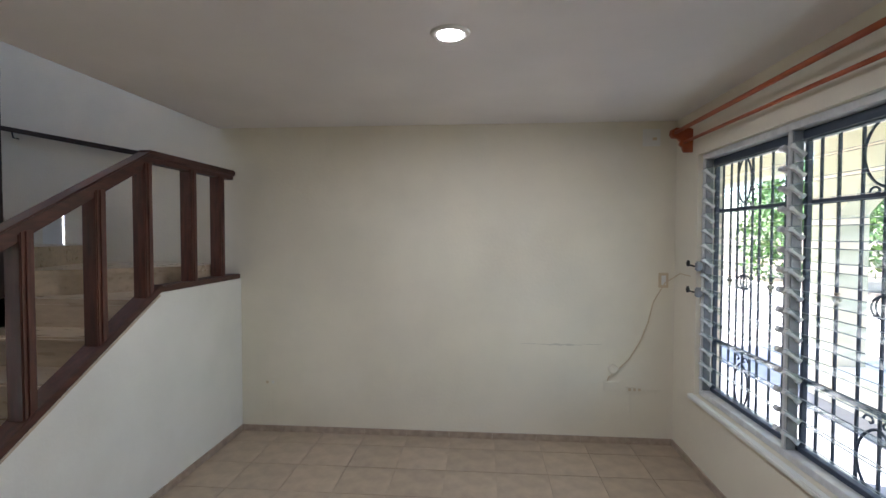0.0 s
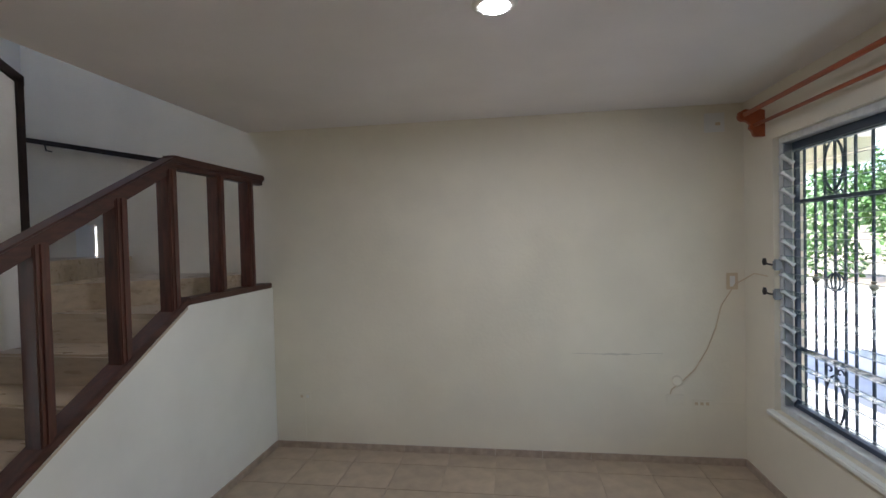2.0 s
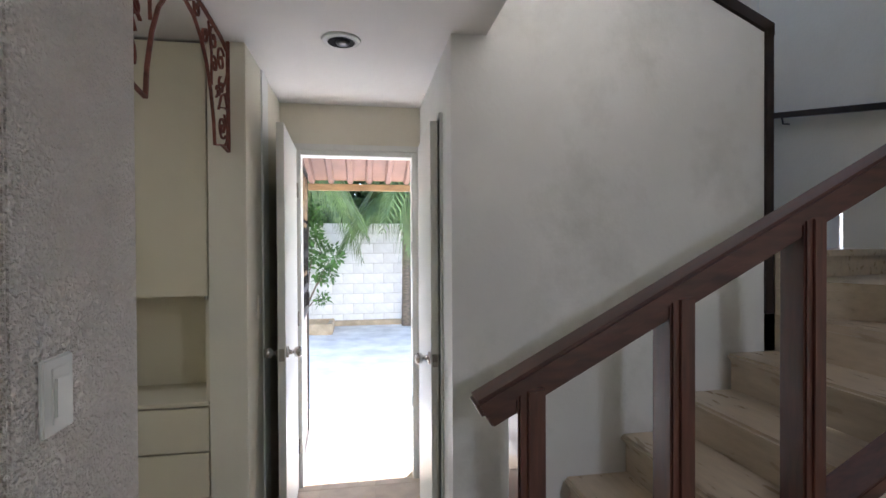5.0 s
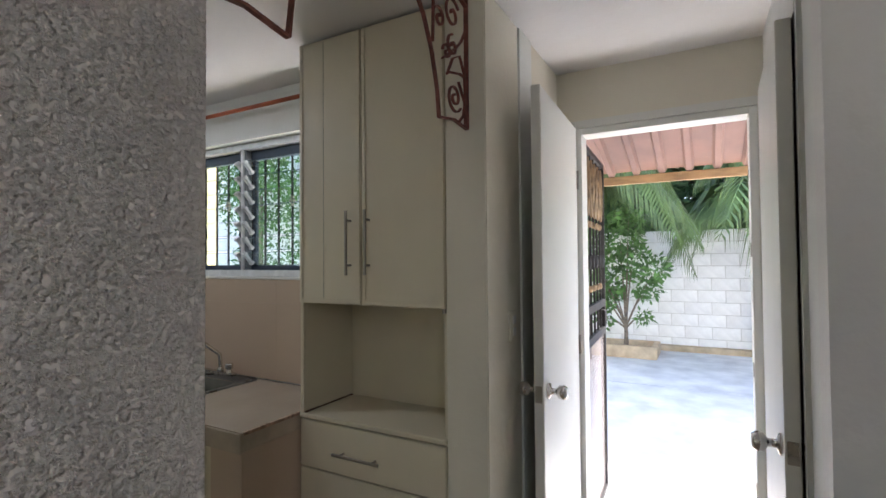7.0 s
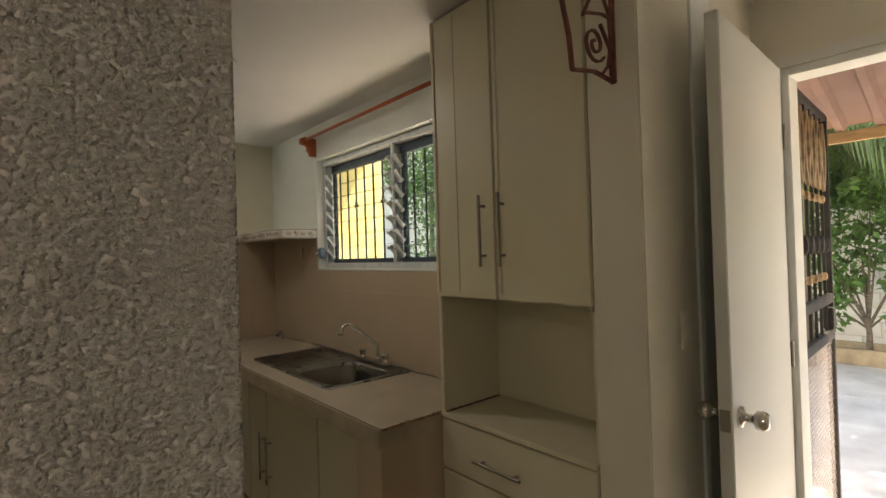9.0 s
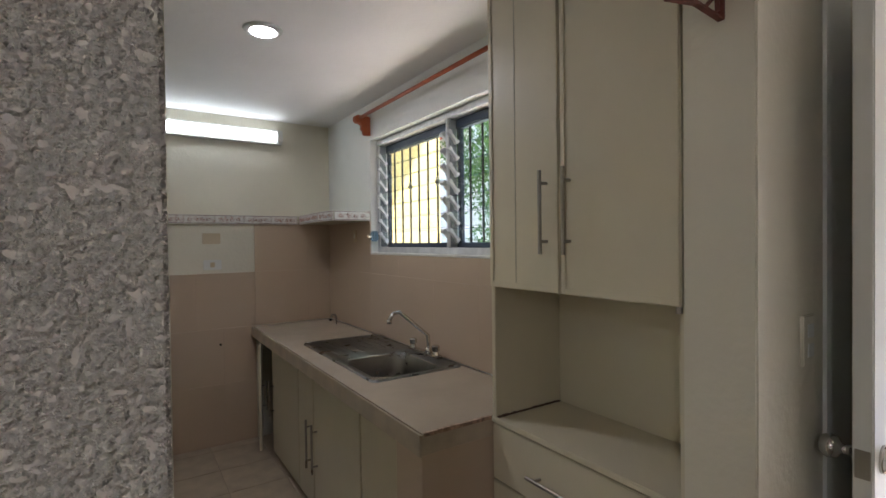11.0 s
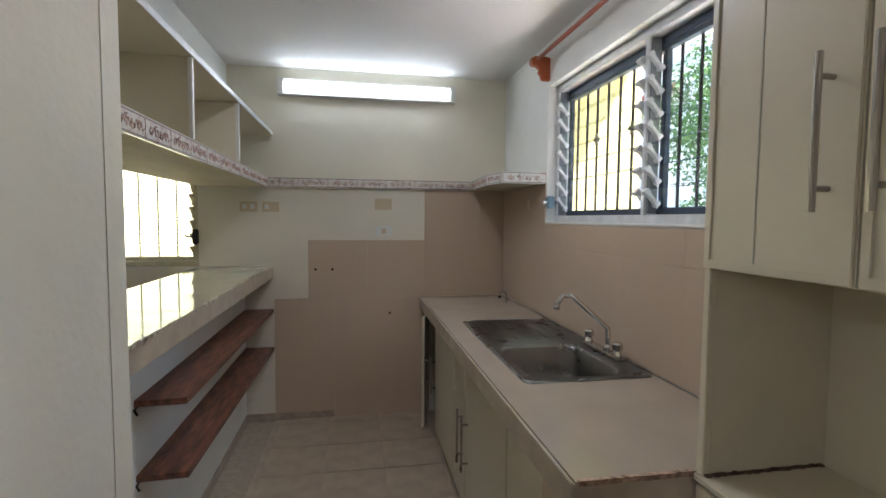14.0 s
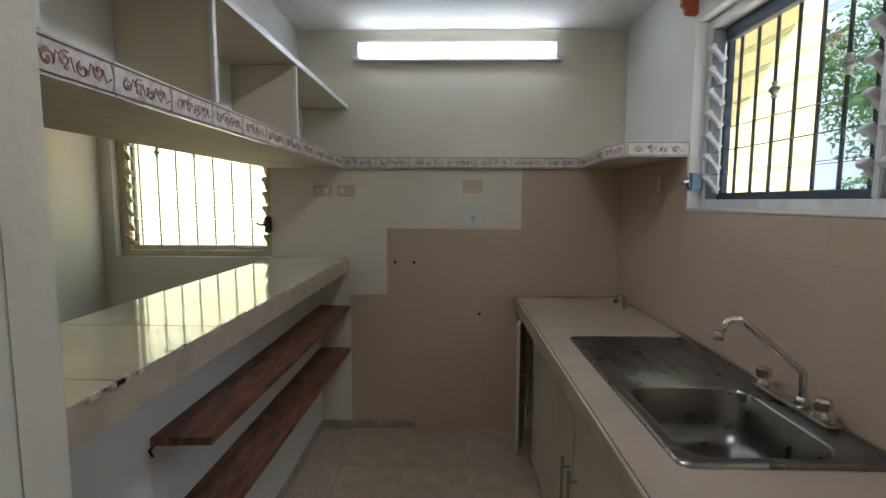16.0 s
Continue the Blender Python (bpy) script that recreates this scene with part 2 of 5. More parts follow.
def tube(bm, pts, r, n=8, rr=None, flat=None, cap=True):
    """A round (or flat) bar along points; rr gives a radius for each point."""
    pts = [Vector(p) for p in pts]
    rings, up = [], None
    for i, p in enumerate(pts):
        d = (pts[min(i + 1, len(pts) - 1)] - pts[max(i - 1, 0)]).normalized()
        if up is None:
            up = d.orthogonal().normalized() if flat is None else (Vector(flat) - d * d.dot(Vector(flat))).normalized()
        else:
            up = (up - d * up.dot(d)).normalized()
        s = d.cross(up)
        q = rr[i] if rr else r
        if flat is None:
            rings.append([bm.verts.new(p + (up * math.cos(a) + s * math.sin(a)) * q) for a in (2 * math.pi * k / n for k in range(n))])
        else:
            w = 1.7
            rings.append([bm.verts.new(p + up * q * w * a + s * q * b) for a, b in ((-1, -1), (1, -1), (1, 1), (-1, 1))])
    k = len(rings[0])
    for a, b in zip(rings, rings[1:]):
        for i in range(k):
            bm.faces.new((a[i], a[(i + 1) % k], b[(i + 1) % k], b[i]))
    if cap:
        bm.faces.new(rings[0][::-1])
        bm.faces.new(rings[-1])
    bmesh.ops.recalc_face_normals(bm, faces=bm.faces)
    return bm


def turned(bm, prof, c, n=16, axis="z"):
    """A turned shape: prof is (radius, height) pairs along the axis from c."""
    rot = {"z": Matrix(), "x": Matrix.Rotation(math.pi / 2, 4, "Y"), "y": Matrix.Rotation(-math.pi / 2, 4, "X")}[axis]
    rings = [[bm.verts.new(Vector(c) + rot @ Vector((r * math.cos(2 * math.pi * k / n), r * math.sin(2 * math.pi * k / n), h))) for k in range(n)] for r, h in prof]
    for a, b in zip(rings, rings[1:]):
        for i in range(n):
            bm.faces.new((a[i], a[(i + 1) % n], b[(i + 1) % n], b[i]))
    bm.faces.new(rings[0][::-1])
    bm.faces.new(rings[-1])
    bmesh.ops.recalc_face_normals(bm, faces=bm.faces)
    return bm


def wall(name, axis, face, thick, u0, u1, z0, z1, holes=(), material=CREAM, label=""):
    """A wall in the plane axis = face (x or y), thick metres away from the room, with openings (u0, u1, z0, z1) right through it."""
    us = sorted({u0, u1, *(h[0] for h in holes), *(h[1] for h in holes)})
    zs = sorted({z0, z1, *(h[2] for h in holes), *(h[3] for h in holes)})
    bm = bmesh.new()
    cache = {}

    def vert(u, z, d):
        k = (round(u, 5), round(z, 5), d)
        if k not in cache:
            w = face + (thick if d else 0)
            cache[k] = bm.verts.new((w, u, z) if axis == "x" else (u, w, z))
        return cache[k]

    def solid(i, j):
        if not (0 <= i < len(us) - 1 and 0 <= j < len(zs) - 1):
            return False
        u, z = (us[i] + us[i + 1]) / 2, (zs[j] + zs[j + 1]) / 2
        return not any(h[0] < u < h[1] and h[2] < z < h[3] for h in holes)

    for i in range(len(us) - 1):
        for j in range(len(zs) - 1):
            if not solid(i, j):
                continue
            a, b, c, d = us[i], us[i + 1], zs[j], zs[j + 1]
            for s in (0, 1):
                bm.faces.new([vert(*p, s) for p in ((a, c), (b, c), (b, d), (a, d))])
            for (ii, jj), (p, q) in (((i - 1, j), ((a, c), (a, d))), ((i + 1, j), ((b, c), (b, d))), ((i, j - 1), ((a, c), (b, c))), ((i, j + 1), ((a, d), (b, d)))):
                if not solid(ii, jj):
                    bm.faces.new([vert(*p, 0), vert(*q, 0), vert(*q, 1), vert(*p, 1)])
    bmesh.ops.recalc_face_normals(bm, faces=bm.faces)
    return part(name, bm, material, None, label, "structure")


# ---- structure ----
W_E = (2.283, 3.96, 0.5, 2.087)
W_K = (-1.65, 0.07, 1.385, 2.145)
W_S = (-1.529, -0.574, 1.065, 2.05)
DOORX = -4.187
D_B = (0.99, 1.735, -0.05, 2.1)
CL2 = (-3.93, -3.32, -0.02, 2.1)
floor = part("floor", B((-4.4, -2.65, -0.12), (1.4, 4.5, -0.006)), GROUT, None, "beige grout bed under the square floor tiles", "structure")
# The opening is added: its bright gap stands in for a streak of sun.
wall_north = wall("wall_north", "y", YN, 0.15, -4.4, 1.4, -0.1, 5.0, [(-3.80, -3.62, 1.48, 1.72)], material=CREAM, label="cream plaster wall with faint smudges and patches")
wall_east = wall("wall_east", "x", XE, 0.16, -2.6, YN, -0.1, CE + 0.1, [W_E], CREAM, "cream plaster wall around the large louvred window")
wall_south = wall("wall_south", "y", YS, -0.15, XK - 0.15, 1.4, -0.1, CE + 0.1, [W_S], CREAM, "pale plaster back wall of kitchen and dining room")
wall_kitchen = wall("wall_west_kitchen", "x", XK, -0.15, YS, 0.9, -0.1, CE + 0.1, [W_K], WHITE, "white painted kitchen wall around the louvred window")
wall_back = wall("wall_back_door", "x", DOORX, -0.12, 0.893, 1.76, -0.1, CE + 0.1, [D_B], CREAM, "cream wall around the open back door")
wall_closet = wall("wall_closet", "y", 1.76, 0.1, -4.3, GX - 0.102, -0.1, CE + 0.1, [CL2], WHITE, "off-white wall with a narrow door beside the stairs")
closet_back = wall("wall_closet_inside", "y", 2.6, 0.05, -4.3, GX - 0.1, -0.1, CE, material=WHITE, label="plain wall behind the ajar closet door")
stub = part("wall_stub", B((XK, 0.737, -0.1), (-3.292, 0.893, CE + 0.1), 0.004), CREAM, None, "cream wall end beside the tall cabinet", "structure")
stub2 = part("wall_corridor", B((DOORX, 0.775, -0.1), (XK - 0.001, 0.893, CE + 0.1)), CREAM, None, "cream corridor wall behind the open door", "structure")
pillar = part("wall_stucco", B((-2.260, 0.875, -0.1), (-1.86, 0.893, CE + 0.1), 0.004), STUCCO, None, "rough stucco wall end with a light switch", "structure")
pillar_core = part("wall_end", B((-2.262, 0.845, -0.1), (-1.86, 0.874, CE + 0.1), 0.004), CREAM, None, "smooth cream side of the wall end by the kitchen", "structure")
parti = part("wall_partition", B((-2.018, -0.19, -0.1), (-1.86, 0.843, CE + 0.1)), CREAM, None, "cream partition wall between kitchen and dining room", "structure")
post = part("wall_pier", B((-2.02, -0.275, -0.1), (-1.862, -0.1903, CE + 0.1), 0.002), CREAM, None, "cream pier where the bar opening begins", "structure")
header = part("wall_header", B((-1.72, YS, 1.98), (-1.62, -0.277, CE + 0.1)), WHITE, None, "white wall above the bar opening", "structure")
lowk = part("wall_under_bar", B((-1.813, YS, -0.1), (-1.55, -0.277, 0.985)), WHITE, None, "white low wall under the bar", "structure")
wall_dining = part("wall_dining_east", B((-0.5, YS, -0.1), (-0.4, -1.3, CE + 0.1)), CREAM, None, "cream wall end in the dining room", "structure")
wall_far_s = part("wall_dining_step", B((-0.4, -1.4, -0.1), (XE, -1.3, CE + 0.1)), CREAM, None, "plain cream wall closing the dining room", "structure")

# ceiling with the stairwell opening
HX, HY = -2.30, 1.91
ceiling = part("ceiling", box(box(box(bmesh.new(), (HX, -2.6, CE), (1.4, 4.5, CE + 0.14)), (-3.162, -2.6, CE), (HX, HY, CE + 0.14)), (-4.4, -2.6, CE), (-3.162, 1.86, CE + 0.14)), CEIL, None, "grey-white plaster ceiling, slightly uneven", "structure")
# Made taller than the stairwell, unseen, to keep sun off the rail.
up_w = part("wall_stair_west", B((-4.4, 1.86, -0.1), (-4.26, YN, 6.0)), WHITE, None, "white outer wall of the stairwell, raised out of view to block sun", "structure")
up_e = part("wall_stair_east", B((HX + 0.004, HY, CE + 0.142), (HX + 0.12, YN, 5.0)), WHITE, None, "white upper wall of the stairwell", "structure")
# The opening is added out of view to brighten the stairwell.
up_s = wall("wall_stair_south", "y", HY - 0.002, -0.118, -4.26, HX, CE + 0.142, 5.0, [(-3.35, -2.9, 3.7, 4.1)], WHITE, "white upper wall of the stairwell with an unseen opening added for daylight")
# Left open at the west side, unseen, so that skylight falls in.
up_c = part("ceiling_stair", box(box(bmesh.new(), (-3.55, 1.7, 5.0), (-2.1, 4.5, 5.1)), (-4.4, 3.3, 5.0), (-3.55, 4.5, 5.1)), CEIL, None, "white ceiling over the stairwell with an unseen opening added for daylight", "structure")

# wall between the flights, cut along the upper flight
gw = prism(bmesh.new(), [(1.758, -0.1), (3.24, -0.1), (3.24, 2.49), (1.88, 3.13), (1.88, CE - 0.004), (1.758, CE - 0.004)], GX - 0.1, GX, "x")
part("wall_stair_middle", gw, SMUDGE, None, "smudged off-white wall between the two stair flights", "structure")
tr = thing("stair_wall_trim", "black painted timber trim on the edge of the stair wall", "trim", kind="structure")
part("trim_post", B((GX - 0.105, 3.242, 1.18), (GX + 0.012, 3.285, 2.52), 0.004), DARKW, tr)
tb = bmesh.new()
prism(tb, [(3.285, 2.475), (3.285, 2.53), (1.90, 3.18), (1.90, 3.125)], GX - 0.105, GX + 0.012, "x")
part("trim_slope", tb, DARKW, tr)

# low wall below the rail
lw = prism(bmesh.new(), [(1.70, -0.1), (4.315, -0.1), (4.315, 1.212), (3.35, 1.212), (1.70, 0.282)], LX - 0.1, LX, "x")
part("wall_stair_low", lw, WHITE, None, "white low wall below the stair rail", "structure")

# Narrows the added opening to a thin bright gap, imitating a sunlit streak.
part("slit_panel", B((-3.81, YN - 0.003, 1.47), (-3.641, YN + 0.004, 1.73)), WHITE, None, "white panel narrowing an added gap that stands in for a sunlit streak", "structure")

# baseboards
bb = thing("baseboard", "beige tile baseboard along the walls", "baseboard", kind="structure")


def board(a, b, axis, face, out):
    u = a
    while u < b - 0.01:
        v = min(u + 0.33, b)
        p = ((face, u + 0.001, -0.005), (face + out * 0.010, v - 0.001, 0.048)) if axis == "x" else ((u + 0.001, face, -0.005), (v - 0.001, face + out * 0.010, 0.048))
        part("board", B(*p), BASE, bb)
        u = v


board(LX + 0.001, XE, "y", YN, -1)
board(1.70, YN - 0.011, "x", LX, 1)
board(-1.3, YN - 0.011, "x", XE, -1)
board(-2.4, -1.815, "y", YS, 1)
board(-2.43, -0.28, "x", -1.813, -1)
board(-2.27, -1.87, "y", 0.893, 1)

# ---- stairs ----
stairs = thing("staircase", "beige marble staircase with rounded nosings turning up behind the wall", "staircase", kind="structure")
X0, X1 = GX + 0.002, LX - 0.102
for k in range(1, 7):
    y0 = 1.72 + 0.263 * (k - 1)
    z = 0.168 * k
    part("riser", B((X0, y0 + 0.03, 0 if k == 1 else z - 0.168 - 0.03), (X1, y0 + 0.30, z - 0.035)), MARBLE, stairs)
    part("tread", B((X0, y0, z - 0.034), (X1, y0 + 0.30, z), 0.012), MARBLE, stairs, smooth=False)
PV = Vector((GX, 3.30))


def winder(z, a0, a1):
    def ring(a):
        a = radians(a)
        d = Vector((math.cos(a), math.sin(a)))
        t = min(((X1 - PV.x) / d.x if d.x > 1e-4 else 9), ((-4.258 - PV.x) / d.x if d.x < -1e-4 else 9), (YN - 0.002 - PV.y) / d.y if d.y > 1e-4 else 9)
        return PV + d * t
    pts = [tuple(PV), tuple(ring(a0))]
    for a in (47.8, 139.4):
        if a0 < a < a1:
            pts.append(tuple(ring(a)))
    pts.append(tuple(ring(a1)))
    return pts


for k, (a0, a1) in enumerate(((0, 38), (38, 106), (106, 140), (140, 180))):
    z = (1.176, 1.335, 1.475, 1.66)[k]
    part("riser", prism(bmesh.new(), winder(z, a0, min(a1 + 5, 180)), z - 0.3, z - 0.035), MARBLE, stairs)
    part("tread", prism(bmesh.new(), winder(z, a0 - (2 if a0 else 0), min(a1 + 3, 180)), z - 0.034, z), MARBLE, stairs)
for k in range(6):
    z = 0.168 * (11 + k)
    y0 = 3.30 - 0.25 * k
    part("riser", B((-4.258, y0 - 0.27, z - 0.35), (GX - 0.102, y0 - 0.02, z - 0.035)), MARBLE, stairs)
    part("tread", B((-4.258, y0 - 0.27, z - 0.034), (GX - 0.102, y0, z), 0.01), MARBLE, stairs)

# ---- rail ----
rail = thing("stair_rail", "dark red varnished timber stair rail with square posts", "stair rail")
RX = LX - 0.05


def sloped(w, h, y0, z0, y1, z1, bev=0.008):
    ln = math.hypot(y1 - y0, z1 - z0)
    m = Matrix.Translation((RX, y0, z0)) @ Matrix.Rotation(math.atan2(z1 - z0, y1 - y0), 4, "X")
    return B((-w / 2, 0, -h), (w / 2, ln, 0), bev, m)


part("handrail", sloped(0.085, 0.045, 1.64, 1.152, 3.318, 2.042), WOODH, rail)
part("handrail_rib", sloped(0.06, 0.035, 1.668, 1.121, 3.32, 1.997, 0.004), WOODH, rail)
part("handrail", sloped(0.085, 0.045, 3.30, 2.046, 4.262, 2.05), WOODH, rail)
part("handrail_rib", sloped(0.06, 0.03, 3.30, 2.003, 4.25, 2.007, 0.004), WOODH, rail)
part("sill_rail", sloped(0.105, 0.04, 1.70, 0.32, 3.372, 1.262, 0.004), WOODH, rail)
part("sill_rail", sloped(0.105, 0.036, 3.362, 1.250, 4.30, 1.250, 0.004), WOODH, rail)
part("rail_bed", sloped(0.104, 0.018, 1.70, 0.279, 3.35, 1.208, 0.003), EDGE, rail)
for y in (1.775, 2.16, 2.535, 2.935, 3.285, 3.72, 4.07):
    zb = 1.22 if y > 3.30 else 0.29 + 0.554 * (y - 1.70)
    zt = 1.99 if y > 3.30 else 1.108 + 0.524 * (y - 1.64)
    part("baluster", B((RX - 0.04, y - 0.034, zb), (RX + 0.04, y + 0.034, zt), 0.005), WOOD, rail)
    part("baluster_strip", B((RX + 0.04, y - 0.012, zb + 0.01), (RX + 0.046, y + 0.012, zt - 0.005), 0.002), WOOD, rail)
hr = thing("wall_handrail", "black wall handrail on steel brackets above the winding steps", "handrail")
part("grip", tube(bmesh.new(), [(-4.2, YN - 0.06, 2.43), (-2.59, YN - 0.06, 2.13)], 0.027, 4, flat=None), DARKW, hr)
for x in (-4.0, -2.85):
    z = 2.13 + (-2.59 - x) / 1.61 * 0.3
    part("bracket", tube(bmesh.new(), [(x, YN - 0.001, z - 0.06), (x, YN - 0.05, z - 0.06), (x, YN - 0.06, z - 0.01)], 0.006, 6), IRONB, hr)


# ---- windows ----
def jalousie(name, label, m, w, h, splits, pitch, tilt, edge=None, scr=None, outer=0.06, mull=0.05, metal=None):
    """A louvred window; local x along the wall, y outward, z up from the sill."""
    win = thing(name, label, "", m, kind="structure")
    for a, b in (((0, 0.0, 0), (w, outer, 0.035)), ((0, 0.0, h - 0.035), (w, outer, h)), ((0, 0.0, 0.035), (0.03, outer, h - 0.035)), ((w - 0.03, 0.0, 0.035), (w, outer, h - 0.035))):
        part("window_frame", B(a, b, 0.003), metal or ALU, win)
    for a, b in (((0.03, 0.055, 0.035), (w - 0.03, 0.085, 0.06)), ((0.03, 0.055, h - 0.09), (w - 0.03, 0.085, h - 0.035))):
        part("screen_frame", B(a, b, 0.002), scr or ALUD, win)
    xs = [0.03, *splits, w - 0.03]
    for s in splits:
        part("mullion", B((s - mull / 2, 0, 0.035), (s + mull / 2, outer, h - 0.035), 0.003), metal or ALU, win)
    louv = None
    n = int((h - 0.1) / pitch)
    slat = {}
    clip = bmesh.new()
    box(clip, (-0.013, -0.040, -0.007), (0.013, 0.036, 0.007), 0.002)
    box(clip, (-0.015, -0.046, -0.014), (0.015, -0.028, 0.012), 0.002)
    box(clip, (-0.015, 0.022, -0.012), (0.015, 0.038, 0.012), 0.002)
    cm = bpy.data.meshes.new("clip")
    clip.to_mesh(cm)
    clip.free()
    cm.materials.append(metal or CLIP)
    for i, (a, b) in enumerate(zip(xs, xs[1:])):
        a, b = a + (mull / 2 if i else 0), b - (mull / 2 if i < len(xs) - 2 else 0)
        part("side_channel", B((a, 0.008, 0.04), (a + 0.010, 0.05, h - 0.04), 0.002), metal or CHAN, win)
        part("side_channel", B((b - 0.010, 0.008, 0.04), (b, 0.05, h - 0.04), 0.002), metal or CHAN, win)
        gm = bpy.data.meshes.new("louver")
        g = B((a + 0.012, -0.0022, -pitch * 0.56), (b - 0.012, 0.0022, pitch * 0.56))
        for fc in g.faces:
            fc.material_index = 1 if fc.calc_area() < 0.02 * (b - a) else 0
        g.to_mesh(gm)
        g.free()
        gm.materials.append(GLASS)
        gm.materials.append(edge or GEDGE)
        for x in (a + 0.013, b - 0.035):
            part("screen_frame", B((x, 0.056, 0.061), (x + 0.022, 0.080, h - 0.091), 0.002), scr or ALUD, win)
        for k in range(n):
            z = 0.05 + pitch * (k + 0.55)
            lv = new("louver", gm)
            lv.parent, lv.location, lv.rotation_euler = win, (0, 0.03, z), (radians(tilt), 0, 0)
            lv.visible_shadow = False
            for x in (a + 0.020, b - 0.020):
                c = new("clip", cm)
                c.parent, c.location, c.rotation_euler = win, (x, 0.02, z), (radians(tilt - 90), 0, 0)
    return win


def grille(label, m, w, h, xs, zs, mate, twist=True, knots=(), ovals=(), br=0.0055):
    g = thing("window_grille", label, "window grille", m)
    for x in xs:
        part("bar", B((x - br, -br, 0), (x + br, br, h), 0.001), mate, g)
        if twist:
            bm = bmesh.new()
            k = 0
            while 0.05 + k * 0.05 < h - 0.05:
                turned(bm, [(br, 0), (br * 1.28, 0.014), (br * 1.28, 0.024), (br, 0.038)], (x, 0, 0.05 + k * 0.05), 6)
                k += 1
            part("bar_twist", bm, mate, g, kind="stuff")
    for z in zs:
        part("cross_bar", B((-0.006, -0.010, z - 0.012), (w + 0.006, 0.0, z + 0.012), 0.001), mate, g)
    for x, z in knots:
        part("knot", turned(bmesh.new(), [(0.006, -0.030), (0.013, -0.026), (0.008, -0.016), (0.018, -0.005), (0.018, 0.005), (0.008, 0.016), (0.013, 0.026), (0.006, 0.030)], (x, 0, z), 8), KNOT, g)
    for x, z, rx, rz in ovals:
        ts = [2 * math.pi * i / 28 for i in range(29)]
        part("oval_ring", tube(bmesh.new(), [(x + rx * abs(math.cos(t)) ** 1.3 * (1 if math.cos(t) > 0 else -1), -0.006, z + rz * math.sin(t)) for t in ts], 0.006, 6), mate, g)
        for s in (-1, 1):
            for q in (-1, 1):
                pts = [(x + s * (0.02 + 0.035 * (1 - i / 14) * math.cos(i / 14 * 5) + 0.02), -0.006, z + q * (rz + 0.02) + 0.03 * (1 - i / 14) * math.sin(i / 14 * 5)) for i in range(15)]
                part("scroll", tube(bmesh.new(), pts, 0.005, 5), mate, g)
    return g


# large window of the living room
we_w = W_E[1] - W_E[0]
we_h = W_E[3] - W_E[2]
mE = pose(XE + 0.03, W_E[1], W_E[2], 0, 0, -90)
jalousie("window_1", "large aluminium louvred window with open glass slats", mE, we_w, we_h, [W_E[1] - 3.065], 0.0965, 52, edge=GEDGEL, mull=0.024)
bx = [0.05, 0.148, 0.23, 0.311, 0.39, 0.464, 0.58, 0.70, 0.814, 0.955, 1.066, 1.197, 1.314, 1.435, 1.55, 1.64]
g = grille("blue-black painted iron grille with ovals and knots outside the large window", mE @ pose(0, 0.11, 0), we_w, we_h, bx, (0.02, 0.367, 1.215, we_h - 0.03), IRON,
           knots=[(0.148, 0.78), (0.58, 0.78), (1.066, 0.78), (1.55, 0.78)], ovals=[(0.311, 1.385, 0.075, 0.135), (1.314, 1.385, 0.105, 0.135), (0.311, 0.16, 0.075, 0.135), (1.314, 0.16, 0.105, 0.14)])
for x in (0.311, 1.314):
    for s in (0, 1):
        ts = [2 * math.pi * i / 20 for i in range(21)]
        part("diamond_knot", tube(bmesh.new(), [(x + 0.035 * math.cos(t) * (1 if s else 0.6), 0.035 * math.cos(t) * (0 if s else 0.8), 0.78 + 0.045 * math.sin(t)) for t in ts], 0.005, 6), IRON, g)
part("window_sill", B((XE - 0.035, W_E[0] - 0.02, W_E[2] - 0.03), (XE + 0.03, W_E[1] + 0.03, W_E[2] - 0.001), 0.006), WHITE, None, "chipped white sill under the large window", "structure")
for y, face in ((3.925, 1), (2.262, 1)):
    for z in (1.355, 1.185):
        op = thing("window_crank", "dark metal crank of the louvred window", "window crank", pose(XE - 0.005, y, z))
        part("housing", B((-0.016, -0.014, -0.032), (0.028, 0.014, 0.032), 0.008), CHAN, op)
        part("arm", tube(bmesh.new(), [(-0.02, 0, 0), (-0.055, 0.0, 0.01), (-0.06, 0.0, 0.03)], 0.006, 6), IRONB, op)
        part("knob", turned(bmesh.new(), [(0.008, -0.02), (0.013, 0.0), (0.008, 0.02)], (-0.062, 0, 0.02), 8), IRONB, op)

# kitchen window
kw, kh = W_K[1] - W_K[0], W_K[3] - W_K[2]
mK = pose(XK - 0.05, W_K[0], W_K[2], 0, 0, 90)
jalousie("window_2", "aluminium louvred kitchen window with open glass slats", mK, kw, kh, [0.86], 0.087, 42, mull=0.024)
grille("black iron grille with twisted bars outside the kitchen window", mK @ pose(0, 0.085, 0), kw, kh, [0.10 + 0.107 * i for i in range(15)], (0.02, kh - 0.02), IRONB, knots=[(0.314, 0.42), (0.635, 0.42), (1.17, 0.42), (1.49, 0.42)], br=0.0048)
part("window_sill", B((XK - 0.15, W_K[0], W_K[2] - 0.012), (XK + 0.008, W_K[1], W_K[2] - 0.001), 0.003), PLATEW, None, "white sill of the kitchen window", "structure")
op = thing("window_crank", "blue-grey crank of the kitchen window", "window crank", pose(XK - 0.01, W_K[0] + 0.02, W_K[2] + 0.11))
part("housing", B((-0.03, -0.02, -0.035), (0.02, 0.02, 0.035), 0.009), mat("bluegrey", (0.22, 0.32, 0.42), 0.4, 0.4), op)
part("knob", turned(bmesh.new(), [(0.012, 0), (0.014, 0.02), (0.006, 0.028)], (0.02, 0, 0), 10, "x"), CHROME, op)

